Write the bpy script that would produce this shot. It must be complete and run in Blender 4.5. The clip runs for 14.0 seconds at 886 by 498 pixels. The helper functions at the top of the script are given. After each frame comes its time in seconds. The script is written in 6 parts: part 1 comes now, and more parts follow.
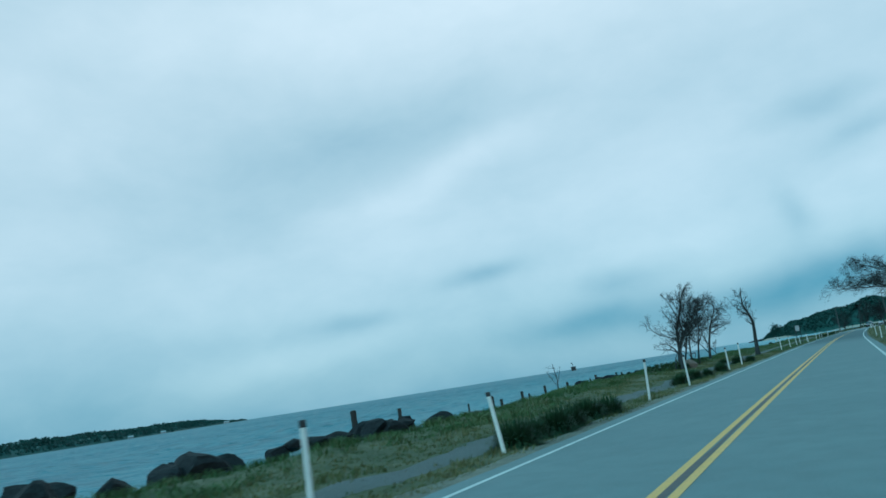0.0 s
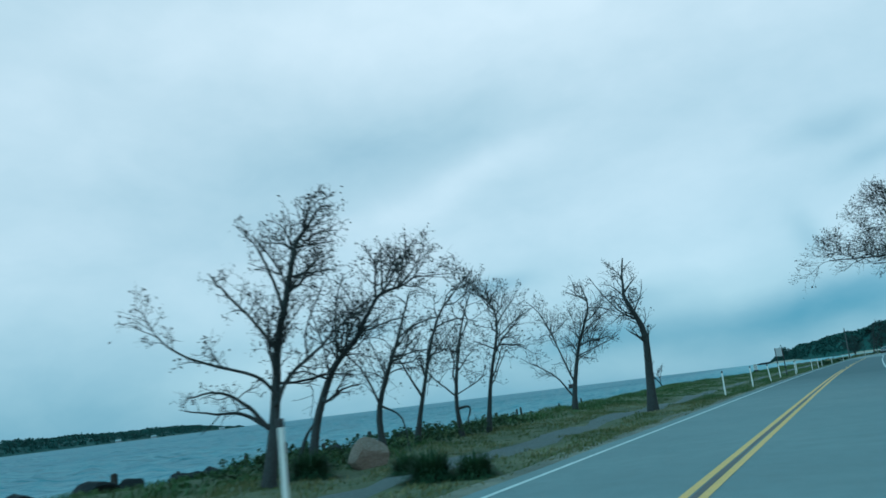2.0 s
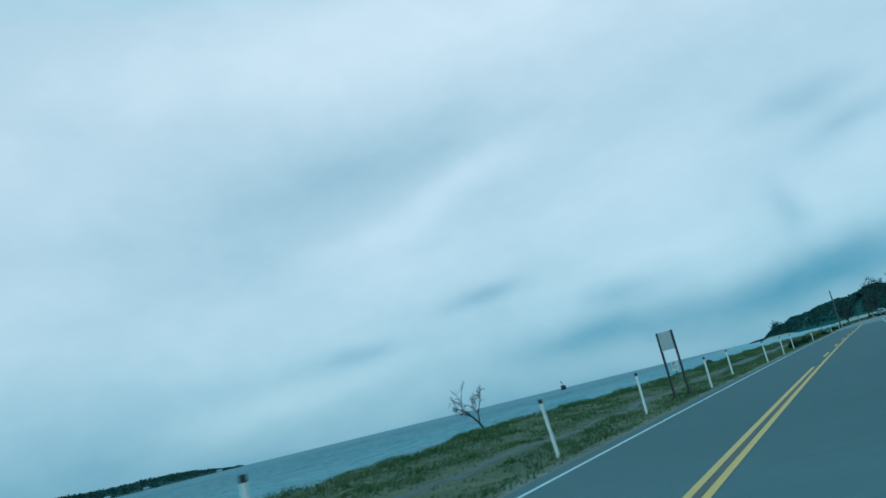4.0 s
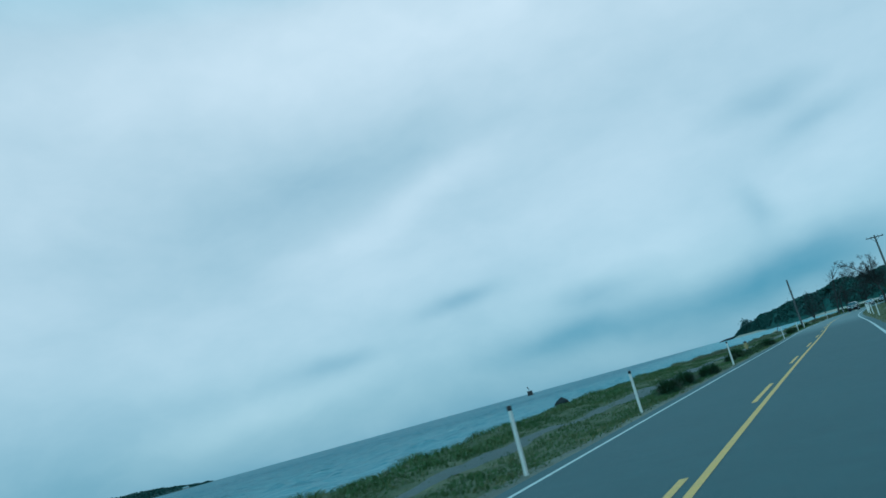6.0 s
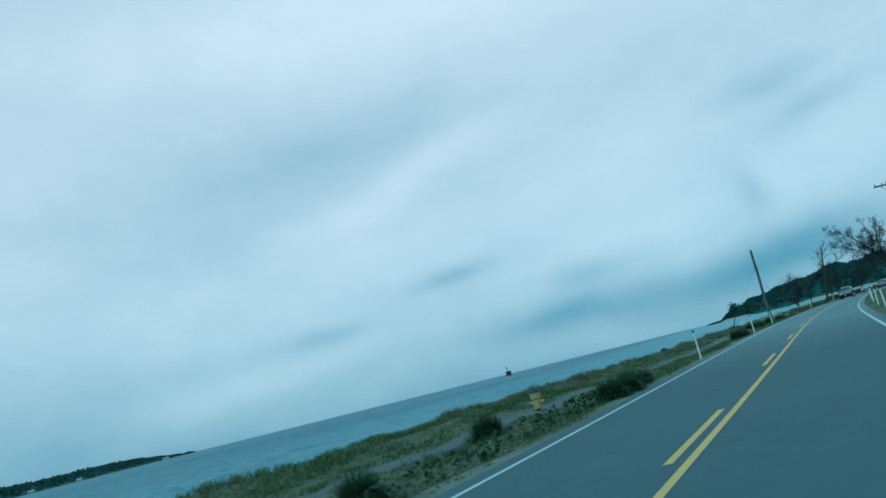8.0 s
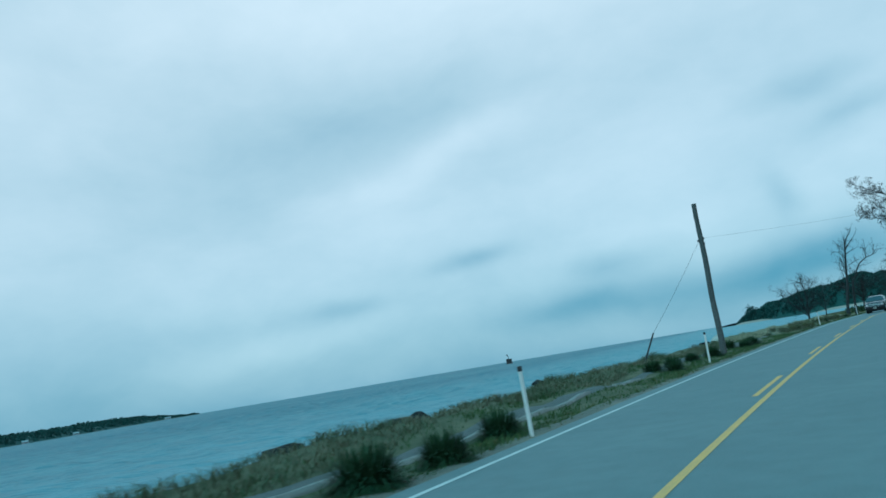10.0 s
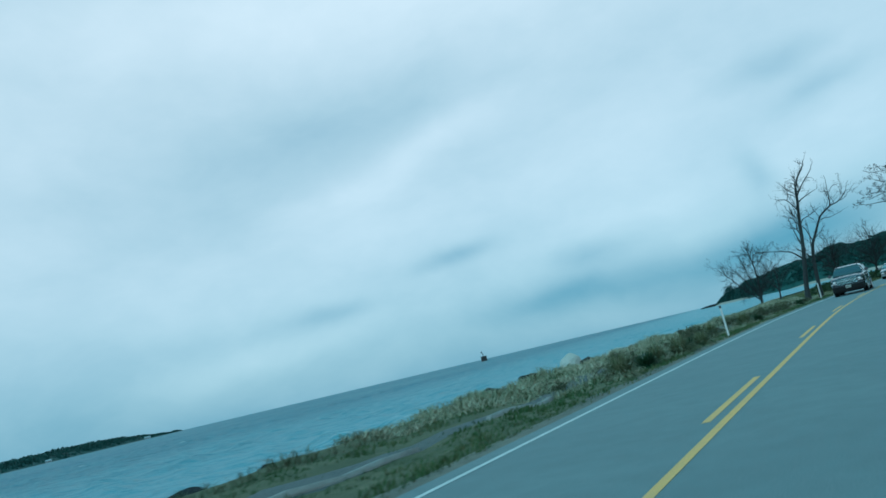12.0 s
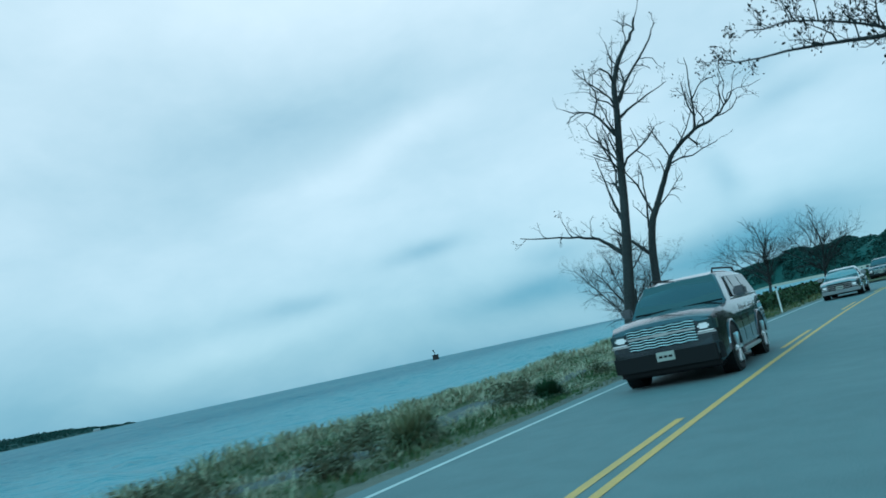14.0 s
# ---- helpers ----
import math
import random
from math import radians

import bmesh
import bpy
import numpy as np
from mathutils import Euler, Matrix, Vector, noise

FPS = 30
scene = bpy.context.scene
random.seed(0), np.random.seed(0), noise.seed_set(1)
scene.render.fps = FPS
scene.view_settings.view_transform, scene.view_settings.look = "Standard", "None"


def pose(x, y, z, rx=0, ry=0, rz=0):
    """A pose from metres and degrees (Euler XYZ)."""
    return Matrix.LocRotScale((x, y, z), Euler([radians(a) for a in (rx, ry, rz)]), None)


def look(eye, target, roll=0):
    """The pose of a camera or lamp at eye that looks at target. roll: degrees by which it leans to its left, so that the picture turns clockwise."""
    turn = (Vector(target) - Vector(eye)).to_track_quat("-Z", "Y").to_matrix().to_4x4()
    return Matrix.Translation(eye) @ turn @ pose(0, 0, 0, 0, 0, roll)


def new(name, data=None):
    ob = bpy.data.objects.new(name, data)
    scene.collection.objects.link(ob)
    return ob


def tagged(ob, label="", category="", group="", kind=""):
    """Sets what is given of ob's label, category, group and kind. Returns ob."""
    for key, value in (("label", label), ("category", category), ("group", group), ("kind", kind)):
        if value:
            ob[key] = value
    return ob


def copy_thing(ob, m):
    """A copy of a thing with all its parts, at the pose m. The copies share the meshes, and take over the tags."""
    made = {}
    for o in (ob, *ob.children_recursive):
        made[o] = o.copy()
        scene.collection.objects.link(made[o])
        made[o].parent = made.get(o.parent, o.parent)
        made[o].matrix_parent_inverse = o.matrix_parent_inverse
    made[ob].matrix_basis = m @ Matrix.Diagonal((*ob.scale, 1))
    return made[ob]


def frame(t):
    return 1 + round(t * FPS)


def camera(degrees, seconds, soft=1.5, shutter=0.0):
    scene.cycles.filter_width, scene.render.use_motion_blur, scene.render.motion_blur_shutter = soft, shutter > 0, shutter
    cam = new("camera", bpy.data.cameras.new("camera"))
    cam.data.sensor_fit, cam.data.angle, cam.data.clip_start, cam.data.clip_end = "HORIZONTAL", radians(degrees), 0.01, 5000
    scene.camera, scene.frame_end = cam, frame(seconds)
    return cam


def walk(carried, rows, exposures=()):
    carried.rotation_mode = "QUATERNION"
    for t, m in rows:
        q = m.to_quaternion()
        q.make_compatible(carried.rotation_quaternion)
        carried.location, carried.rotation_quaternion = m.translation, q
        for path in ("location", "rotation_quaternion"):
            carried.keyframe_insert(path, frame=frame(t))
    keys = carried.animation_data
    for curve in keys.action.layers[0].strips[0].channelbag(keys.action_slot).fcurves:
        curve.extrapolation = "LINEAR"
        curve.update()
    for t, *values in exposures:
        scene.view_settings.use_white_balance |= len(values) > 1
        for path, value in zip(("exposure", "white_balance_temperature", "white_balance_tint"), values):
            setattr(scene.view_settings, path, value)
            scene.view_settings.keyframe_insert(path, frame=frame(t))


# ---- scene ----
# ---------------------------------------------------------------- camera
cam = camera(60.6, 14.0, soft=1.6, shutter=0.12)
EYE = 1.36
# seconds, x, y, yaw to the left, pitch up, roll
PATH = [
    (0.0, 0.001, 0.000, 26.25, 10.34, -8.81),
    (0.5, -0.001, 11.121, 26.76, 10.37, -8.82),
    (1.0, 0.053, 22.295, 27.18, 10.78, -8.42),
    (1.5, 0.167, 33.507, 27.26, 11.10, -7.66),
    (2.0, 0.332, 44.756, 26.89, 11.32, -6.90),
    (2.5, 0.486, 56.051, 26.63, 11.49, -7.37),
    (3.0, 0.617, 67.387, 26.31, 11.71, -9.18),
    (3.5, 0.743, 78.754, 25.99, 11.94, -11.54),
    (4.0, 0.893, 90.133, 25.70, 12.14, -13.65),
    (4.5, 1.091, 101.504, 25.48, 12.26, -14.72),
    (5.0, 1.341, 112.842, 25.20, 12.38, -15.19),
    (5.5, 1.609, 124.114, 24.44, 12.42, -15.39),
    (6.0, 1.942, 135.299, 23.68, 12.08, -15.40),
    (6.5, 2.300, 146.412, 23.35, 11.48, -15.41),
    (7.0, 2.630, 157.520, 23.34, 10.93, -15.27),
    (7.5, 3.045, 168.680, 23.46, 10.50, -14.78),
    (8.0, 3.432, 179.871, 23.72, 10.22, -13.93),
    (8.5, 3.773, 191.064, 24.24, 9.93, -12.38),
    (9.0, 4.092, 202.225, 24.84, 9.65, -10.72),
    (9.5, 4.436, 213.321, 25.37, 9.37, -9.55),
    (10.0, 4.850, 224.322, 25.65, 9.13, -9.48),
    (10.5, 5.357, 235.207, 25.83, 8.75, -10.61),
    (11.0, 5.937, 245.973, 25.65, 8.46, -11.90),
    (11.5, 6.624, 256.665, 25.09, 8.59, -12.84),
    (12.0, 7.382, 267.236, 24.33, 8.72, -13.24),
    (12.5, 8.237, 277.697, 23.58, 8.51, -13.20),
    (13.0, 9.208, 288.098, 23.06, 8.03, -12.92),
    (13.5, 10.346, 298.533, 22.70, 7.65, -12.35),
    (14.0, 11.595, 309.076, 22.19, 7.84, -12.15),
]


def pose_row(t, x, y, yaw, pitch, roll):
    a, b = radians(yaw), radians(pitch)
    eye = Vector((x, y, EYE))
    return t, look(eye, eye + Vector((-math.sin(a) * math.cos(b), math.cos(a) * math.cos(b), math.sin(b))), roll)


walk(cam, [pose_row(*r) for r in PATH], exposures=[(0.0, -0.04, 4790, -18), (2.2, 0.0, 4790, -18), (4.5, -0.13, 4720, -18), (6.0, -0.14, 4720, -18), (7.6, -0.11, 4720, -18), (10.0, -0.03, 4750, -18), (12.8, 0.0, 4780, -18), (13.5, 0.07, 4790, -18), (14.0, 0.10, 4800, -18)])

# ---------------------------------------------------------------- world, sun
def sky_dir(az, el):
    a, e = radians(az), radians(el)
    return Vector((math.sin(a) * math.cos(e), math.cos(a) * math.cos(e), math.sin(e)))


def make_world():
    w = bpy.data.worlds.new("overcast_sky")
    scene.world = w
    w.use_nodes = True
    n, l = w.node_tree.nodes, w.node_tree.links
    n.clear()
    out, bg = n.new("ShaderNodeOutputWorld"), n.new("ShaderNodeBackground")
    l.new(bg.outputs[0], out.inputs[0])
    co = n.new("ShaderNodeTexCoord").outputs["Generated"]

    def math_(op, a, b=None):
        m = n.new("ShaderNodeMath")
        m.operation = op
        for i, v in enumerate((a, b)):
            if v is None:
                continue
            if isinstance(v, (int, float)):
                m.inputs[i].default_value = v
            else:
                l.new(v, m.inputs[i])
        return m.outputs[0]

    def vmath(op, a, b):
        m = n.new("ShaderNodeVectorMath")
        m.operation = op
        for i, v in enumerate((a, b)):
            if isinstance(v, (tuple, Vector)):
                m.inputs[i].default_value = v
            else:
                l.new(v, m.inputs[i])
        return m.outputs["Value"] if op == "DOT_PRODUCT" else m.outputs[0]

    def noise_(vec, scale, detail, rough=0.55, distort=0.0):
        t = n.new("ShaderNodeTexNoise")
        t.inputs["Scale"].default_value, t.inputs["Detail"].default_value = scale, detail
        t.inputs["Roughness"].default_value, t.inputs["Distortion"].default_value = rough, distort
        l.new(vec, t.inputs["Vector"])
        return t

    # soft warp, so that no cloud has a clean outline
    wob = noise_(co, 3.2, 4)
    warp = vmath("MULTIPLY", vmath("SUBTRACT", wob.outputs["Color"], (0.5, 0.5, 0.5)), (0.10, 0.10, 0.08))
    d = vmath("ADD", co, warp)
    # clouds lie in sheets: flatten towards the horizon
    flat = n.new("ShaderNodeMapping")
    flat.inputs["Scale"].default_value = (1.0, 1.0, 1.9)
    l.new(d, flat.inputs["Vector"])
    streak = noise_(flat.outputs[0], 2.4, 5, 0.55, 0.15).outputs["Fac"]
    total = math_("MULTIPLY", math_("SUBTRACT", streak, 0.5), 0.29)
    lumps = noise_(flat.outputs[0], 7.0, 5, 0.55, 0.1).outputs["Fac"]
    total = math_("ADD", total, math_("MULTIPLY", math_("SUBTRACT", lumps, 0.5), 0.25))
    # cloud masses: azimuth, elevation, half width, half height, lean, depth
    for az, el, wd, ht, lean, amp in CLOUDS:
        c = sky_dir(az, el)
        side = c.cross(Vector((0, 0, 1))).normalized()
        up = side.cross(c)
        k = radians(lean)
        t1 = side * math.cos(k) + up * math.sin(k)
        t2 = up * math.cos(k) - side * math.sin(k)
        u = vmath("DOT_PRODUCT", d, tuple(t1 / math.radians(wd)))
        v = math_("SUBTRACT", vmath("DOT_PRODUCT", d, tuple(t2 / math.radians(ht))), (c @ t2) / math.radians(ht))
        r = math_("ADD", math_("MULTIPLY", u, u), math_("MULTIPLY", v, v))
        front = math_("GREATER_THAN", vmath("DOT_PRODUCT", d, tuple(c)), 0.0)
        g = math_("MULTIPLY", math_("MULTIPLY", math_("POWER", 2.718, math_("MULTIPLY", r, -1.0)), amp), front)
        total = math_("ADD", total, g)
    dark = math_("ADD", total, 0.38)
    # the sheet of cloud grows bluer and darker towards the horizon
    z = n.new("ShaderNodeSeparateXYZ")
    l.new(co, z.inputs[0])
    low = math_("POWER", 2.718, math_("MULTIPLY", math_("ABSOLUTE", z.outputs[2]), -11.0))
    dark = math_("ADD", dark, math_("MULTIPLY", low, 0.34))
    ramp = n.new("ShaderNodeValToRGB")
    els = ramp.color_ramp.elements
    els[0].position, els[0].color = 0.0, SKY_BRIGHT
    els[1].position, els[1].color = 1.0, SKY_DARK
    mid = els.new(0.5)
    mid.color = SKY_MID
    l.new(dark, ramp.inputs[0])
    # thin cloud lets some of the blue sky through
    sky = n.new("ShaderNodeTexSky")
    sky.sky_type, sky.sun_disc = "NISHITA", False
    sky.sun_elevation, sky.sun_rotation = radians(38), radians(200)
    add = n.new("ShaderNodeMixRGB")
    add.blend_type = "ADD"
    add.inputs[0].default_value = 0.01
    l.new(ramp.outputs[0], add.inputs[1])
    l.new(sky.outputs[0], add.inputs[2])
    # the air near the horizon takes the red out of the light
    haze = math_("POWER", 2.718, math_("MULTIPLY", math_("ABSOLUTE", z.outputs[2]), -8.0))
    cool = n.new("ShaderNodeMixRGB")
    cool.blend_type = "MULTIPLY"
    cool.inputs[2].default_value = SKY_LOW
    l.new(haze, cool.inputs[0])
    l.new(add.outputs[0], cool.inputs[1])
    # the unseen sky overhead gets an added teal tint, to cool the ground's light
    over = n.new("ShaderNodeMapRange")
    over.inputs["From Min"].default_value, over.inputs["From Max"].default_value = 0.52, 0.80
    l.new(z.outputs[2], over.inputs["Value"])
    thin = n.new("ShaderNodeMixRGB")
    thin.blend_type = "MULTIPLY"
    thin.inputs[2].default_value = SKY_OVERHEAD
    l.new(over.outputs[0], thin.inputs[0])
    l.new(cool.outputs[0], thin.inputs[1])
    l.new(thin.outputs[0], bg.inputs[0])
    bg.inputs[1].default_value = SKY_GAIN


SKY_GAIN = 1.0
SKY_BRIGHT, SKY_MID, SKY_DARK = (1.03, 0.86, 0.83, 1), (0.572, 0.572, 0.588, 1), (0.105, 0.25, 0.34, 1)
SKY_OVERHEAD = (0.40, 0.96, 1.08, 1)
SKY_LOW = (0.90, 0.985, 1.0, 1)
CLOUDS = [
    (-36.0, 18.2, 11.0, 4.4, 8, 0.125), (-26.0, 20.5, 12.0, 3.8, 6, 0.10), (-28.0, 15.2, 8.0, 1.7, 14, -0.15), (-21.5, 17.6, 5.0, 1.2, 16, -0.12),
    (-23.2, 7.7, 3.4, 0.8, 3, 0.22), (-34.2, 5.6, 3.6, 0.9, -3, 0.20), (-15.5, 3.2, 6.0, 1.3, 3, 0.26), (-27.5, 10.8, 9.0, 2.2, 6, -0.07),
    (-13.0, 5.9, 2.8, 1.1, 0, 0.18), (-1.2, 8.6, 1.2, 1.9, 25, 0.18), (1.5, 15.2, 4.0, 1.1, 4, 0.17), (-40.0, 3.6, 7.0, 1.2, 4, -0.12),
    (-1.0, 3.4, 9.0, 1.9, 2, 0.40), (-33.0, 28.0, 14.0, 3.5, 0, -0.10), (-54.0, 4.0, 13.0, 4.5, 0, 0.14), (-18.0, 30.0, 20.0, 5.0, 0, -0.14),
    (-14.0, 12.0, 9.0, 3.0, 0, -0.06), (-8.0, 24.0, 13.0, 6.0, 0, -0.10), (-44.0, 9.0, 10.0, 3.0, 4, -0.05), (4.5, 13.0, 3.5, 0.9, 5, 0.16), (-50.0, 11.0, 9.0, 3.0, 0, 0.06), (-9.0, 8.0, 7.0, 1.6, 4, -0.10),
]
make_world()

sun = new("sun", bpy.data.lights.new("sun", "SUN"))
sun.data.energy, sun.data.angle, sun.data.color = 0.85, radians(25), (0.60, 0.95, 1.0)
sun.matrix_world = look((0, 0, 60), Vector((0, 0, 60)) - sky_dir(200, 38))

# ---------------------------------------------------------------- materials
def material(name, base, rough=0.8, metal=0.0, noises=(), bump=0.0, bump_scale=20.0, ramp2=None, spec=None, objectvar=0.0, coord="Object"):
    """Principled material; noises: rows of scale, detail, amount, colour mixed in."""
    m = bpy.data.materials.new(name)
    m.use_nodes = True
    n, l = m.node_tree.nodes, m.node_tree.links
    p = n["Principled BSDF"]
    p.inputs["Roughness"].default_value, p.inputs["Metallic"].default_value = rough, metal
    if spec is not None:
        p.inputs["Specular IOR Level"].default_value = spec
    tc = n.new("ShaderNodeTexCoord").outputs[coord]
    col = n.new("ShaderNodeRGB")
    col.outputs[0].default_value = (*base, 1)
    cur = col.outputs[0]
    for scale, detail, amount, other in noises:
        t = n.new("ShaderNodeTexNoise")
        t.inputs["Scale"].default_value, t.inputs["Detail"].default_value = scale, detail
        l.new(tc, t.inputs["Vector"])
        r = n.new("ShaderNodeMapRange")
        r.inputs["From Min"].default_value, r.inputs["From Max"].default_value = 0.38, 0.66
        r.inputs["To Max"].default_value = amount
        l.new(t.outputs["Fac"], r.inputs["Value"])
        mx = n.new("ShaderNodeMixRGB")
        mx.inputs[2].default_value = (*other, 1)
        l.new(r.outputs[0], mx.inputs[0])
        l.new(cur, mx.inputs[1])
        cur = mx.outputs[0]
    if objectvar:
        hs = n.new("ShaderNodeHueSaturation")
        info = n.new("ShaderNodeObjectInfo")
        r = n.new("ShaderNodeMapRange")
        r.inputs["To Min"].default_value, r.inputs["To Max"].default_value = 1 - objectvar, 1 + objectvar
        l.new(info.outputs["Random"], r.inputs["Value"])
        l.new(r.outputs[0], hs.inputs["Value"])
        l.new(cur, hs.inputs["Color"])
        cur = hs.outputs[0]
    l.new(cur, p.inputs["Base Color"])
    if bump:
        t = n.new("ShaderNodeTexNoise")
        t.inputs["Scale"].default_value, t.inputs["Detail"].default_value = bump_scale, 6
        l.new(tc, t.inputs["Vector"])
        b = n.new("ShaderNodeBump")
        b.inputs["Strength"].default_value, b.inputs["Distance"].default_value = bump, 0.05
        l.new(t.outputs["Fac"], b.inputs["Height"])
        l.new(b.outputs[0], p.inputs["Normal"])
    return m


def leafy(name, cols, rough=0.7, island=True):
    """Foliage whose separate leaves or blades vary in colour."""
    m = bpy.data.materials.new(name)
    m.use_nodes = True
    n, l = m.node_tree.nodes, m.node_tree.links
    p = n["Principled BSDF"]
    p.inputs["Roughness"].default_value = rough
    p.inputs["Specular IOR Level"].default_value = 0.25
    g = n.new("ShaderNodeNewGeometry")
    r = n.new("ShaderNodeValToRGB")
    r.color_ramp.elements[0].color = (*cols[0], 1)
    r.color_ramp.elements[1].color = (*cols[-1], 1)
    for i, c in enumerate(cols[1:-1]):
        r.color_ramp.elements.new((i + 1) / (len(cols) - 1)).color = (*c, 1)
    tx = n.new("ShaderNodeTexNoise")
    tx.inputs["Scale"].default_value, tx.inputs["Detail"].default_value = 0.28, 4
    l.new(n.new("ShaderNodeTexCoord").outputs["Object"], tx.inputs["Vector"])
    ad = n.new("ShaderNodeMath")
    ad.operation = "MULTIPLY_ADD"
    l.new(g.outputs["Random Per Island"], ad.inputs[0])
    ad.inputs[1].default_value = 0.55
    sb = n.new("ShaderNodeMapRange")
    sb.inputs["From Min"].default_value, sb.inputs["From Max"].default_value, sb.inputs["To Max"].default_value = 0.35, 0.68, 0.5
    l.new(tx.outputs["Fac"], sb.inputs["Value"])
    l.new(sb.outputs[0], ad.inputs[2])
    l.new(ad.outputs[0], r.inputs[0])
    l.new(r.outputs[0], p.inputs["Base Color"])
    return m


ASPHALT = material("asphalt", (0.132, 0.172, 0.18), 0.75, noises=[(0.35, 4, 0.5, (0.18, 0.225, 0.23)), (2.2, 6, 0.4, (0.095, 0.122, 0.13)), (60, 3, 0.45, (0.235, 0.27, 0.27))], bump=0.25, bump_scale=90)


def darker_stretch(m, y0, y1, soft, amount):
    """Makes the road darker and bluer between y0 and y1, fading over soft metres at both ends."""
    n, l = m.node_tree.nodes, m.node_tree.links
    p = n["Principled BSDF"]
    src = p.inputs["Base Color"].links[0].from_socket
    y = n.new("ShaderNodeSeparateXYZ")
    l.new(n.new("ShaderNodeTexCoord").outputs["Object"], y.inputs[0])
    up, down, mul, mx = n.new("ShaderNodeMapRange"), n.new("ShaderNodeMapRange"), n.new("ShaderNodeMath"), n.new("ShaderNodeMixRGB")
    for r, a, b in ((up, y0, y0 + soft), (down, y1, y1 - soft)):
        r.inputs["From Min"].default_value, r.inputs["From Max"].default_value = a, b
        l.new(y.outputs[1], r.inputs["Value"])
    up.inputs["To Max"].default_value = amount
    mul.operation = "MULTIPLY"
    l.new(up.outputs[0], mul.inputs[0])
    l.new(down.outputs[0], mul.inputs[1])
    mx.blend_type = "MULTIPLY"
    mx.inputs[2].default_value = (0.25, 0.40, 0.44, 1)
    l.new(mul.outputs[0], mx.inputs[0])
    l.new(src, mx.inputs[1])
    l.new(mx.outputs[0], p.inputs["Base Color"])


darker_stretch(ASPHALT, 75, 232, 30, 0.88)
PAINT_WHITE = material("road_paint_white", (0.62, 0.62, 0.6), 0.7, noises=[(3, 6, 0.35, (0.35, 0.35, 0.34)), (40, 3, 0.3, (0.25, 0.25, 0.25))])
PAINT_YELLOW = material("road_paint_yellow", (0.76, 0.43, 0.11), 0.7, noises=[(3, 6, 0.4, (0.55, 0.36, 0.16)), (40, 3, 0.3, (0.2, 0.17, 0.1))])
SEAL = material("crack_seal", (0.05, 0.05, 0.05), 0.6, noises=[(5, 5, 0.4, (0.1, 0.1, 0.1))])
POST_WHITE = material("post_white", (0.74, 0.73, 0.70), 0.6, noises=[(4, 5, 0.4, (0.5, 0.5, 0.47)), (30, 3, 0.25, (0.6, 0.6, 0.58))], objectvar=0.08)
POST_BLACK = material("post_black", (0.02, 0.02, 0.022), 0.5)
BARK = material("bark", (0.028, 0.031, 0.032), 0.9, noises=[(1.5, 5, 0.6, (0.016, 0.016, 0.016)), (18, 4, 0.5, (0.05, 0.053, 0.052))], bump=0.6, bump_scale=25)
TWIG = material("twig_bark", (0.013, 0.015, 0.016), 0.9, noises=[(6, 3, 0.5, (0.024, 0.026, 0.027))])
LEAF_DRY = leafy("dry_leaves", [(0.008, 0.010, 0.010), (0.014, 0.016, 0.015), (0.024, 0.026, 0.022)])
LEAF_GREEN = leafy("green_leaves", [(0.018, 0.036, 0.014), (0.032, 0.055, 0.022), (0.052, 0.075, 0.03)])
GRASS = leafy("verge_grass", [(0.046, 0.068, 0.022), (0.088, 0.108, 0.038), (0.145, 0.148, 0.066), (0.26, 0.235, 0.13)])
GREEN_GRASS = leafy("green_verge_grass", [(0.028, 0.058, 0.016), (0.052, 0.092, 0.029), (0.082, 0.118, 0.045), (0.15, 0.16, 0.08)])
# tan dune grass, its colours lightened further to hold the windscreen's glare
DUNE_PALE = leafy("pale_dune_grass", [(0.17, 0.20, 0.11), (0.28, 0.29, 0.18), (0.42, 0.39, 0.28), (0.56, 0.51, 0.38)])
DUNE = leafy("dune_grass", [(0.065, 0.095, 0.045), (0.105, 0.125, 0.07), (0.155, 0.15, 0.095), (0.24, 0.22, 0.15)])
BEACH_GRASS = leafy("beach_grass", [(0.036, 0.075, 0.020), (0.060, 0.105, 0.032), (0.092, 0.125, 0.046), (0.16, 0.155, 0.078)])
SHRUB = leafy("shrub_leaves", [(0.05, 0.06, 0.035), (0.10, 0.105, 0.06), (0.17, 0.15, 0.10)])
TUFT = leafy("clump_grass", [(0.018, 0.04, 0.017), (0.03, 0.06, 0.024), (0.05, 0.08, 0.035)])
TUFT_DRY = leafy("dry_clump_grass", [(0.045, 0.075, 0.03), (0.16, 0.17, 0.085), (0.48, 0.45, 0.32)])
ROCK = material("dark_boulder", (0.013, 0.015, 0.017), 0.85, spec=0.2, noises=[(1.2, 6, 0.6, (0.008, 0.009, 0.010)), (9, 5, 0.4, (0.03, 0.034, 0.036))], bump=0.7, bump_scale=6, objectvar=0.25)
ROCK_PINK = material("pink_boulder", (0.17, 0.13, 0.10), 0.85, noises=[(1.5, 6, 0.6, (0.13, 0.10, 0.08)), (9, 5, 0.4, (0.32, 0.26, 0.22))], bump=0.6, bump_scale=6)
PILE = material("piling_wood", (0.045, 0.04, 0.035), 0.9, noises=[(4, 5, 0.5, (0.02, 0.02, 0.02))], bump=0.5, bump_scale=12)
POLE_WOOD = material("weathered_pole_wood", (0.085, 0.09, 0.09), 0.85, noises=[(0.7, 5, 0.65, (0.045, 0.047, 0.047)), (14, 5, 0.5, (0.15, 0.15, 0.145))], bump=0.5, bump_scale=18)
STEEL = material("dull_steel", (0.25, 0.25, 0.26), 0.45, metal=0.8, noises=[(5, 4, 0.5, (0.12, 0.11, 0.1))])
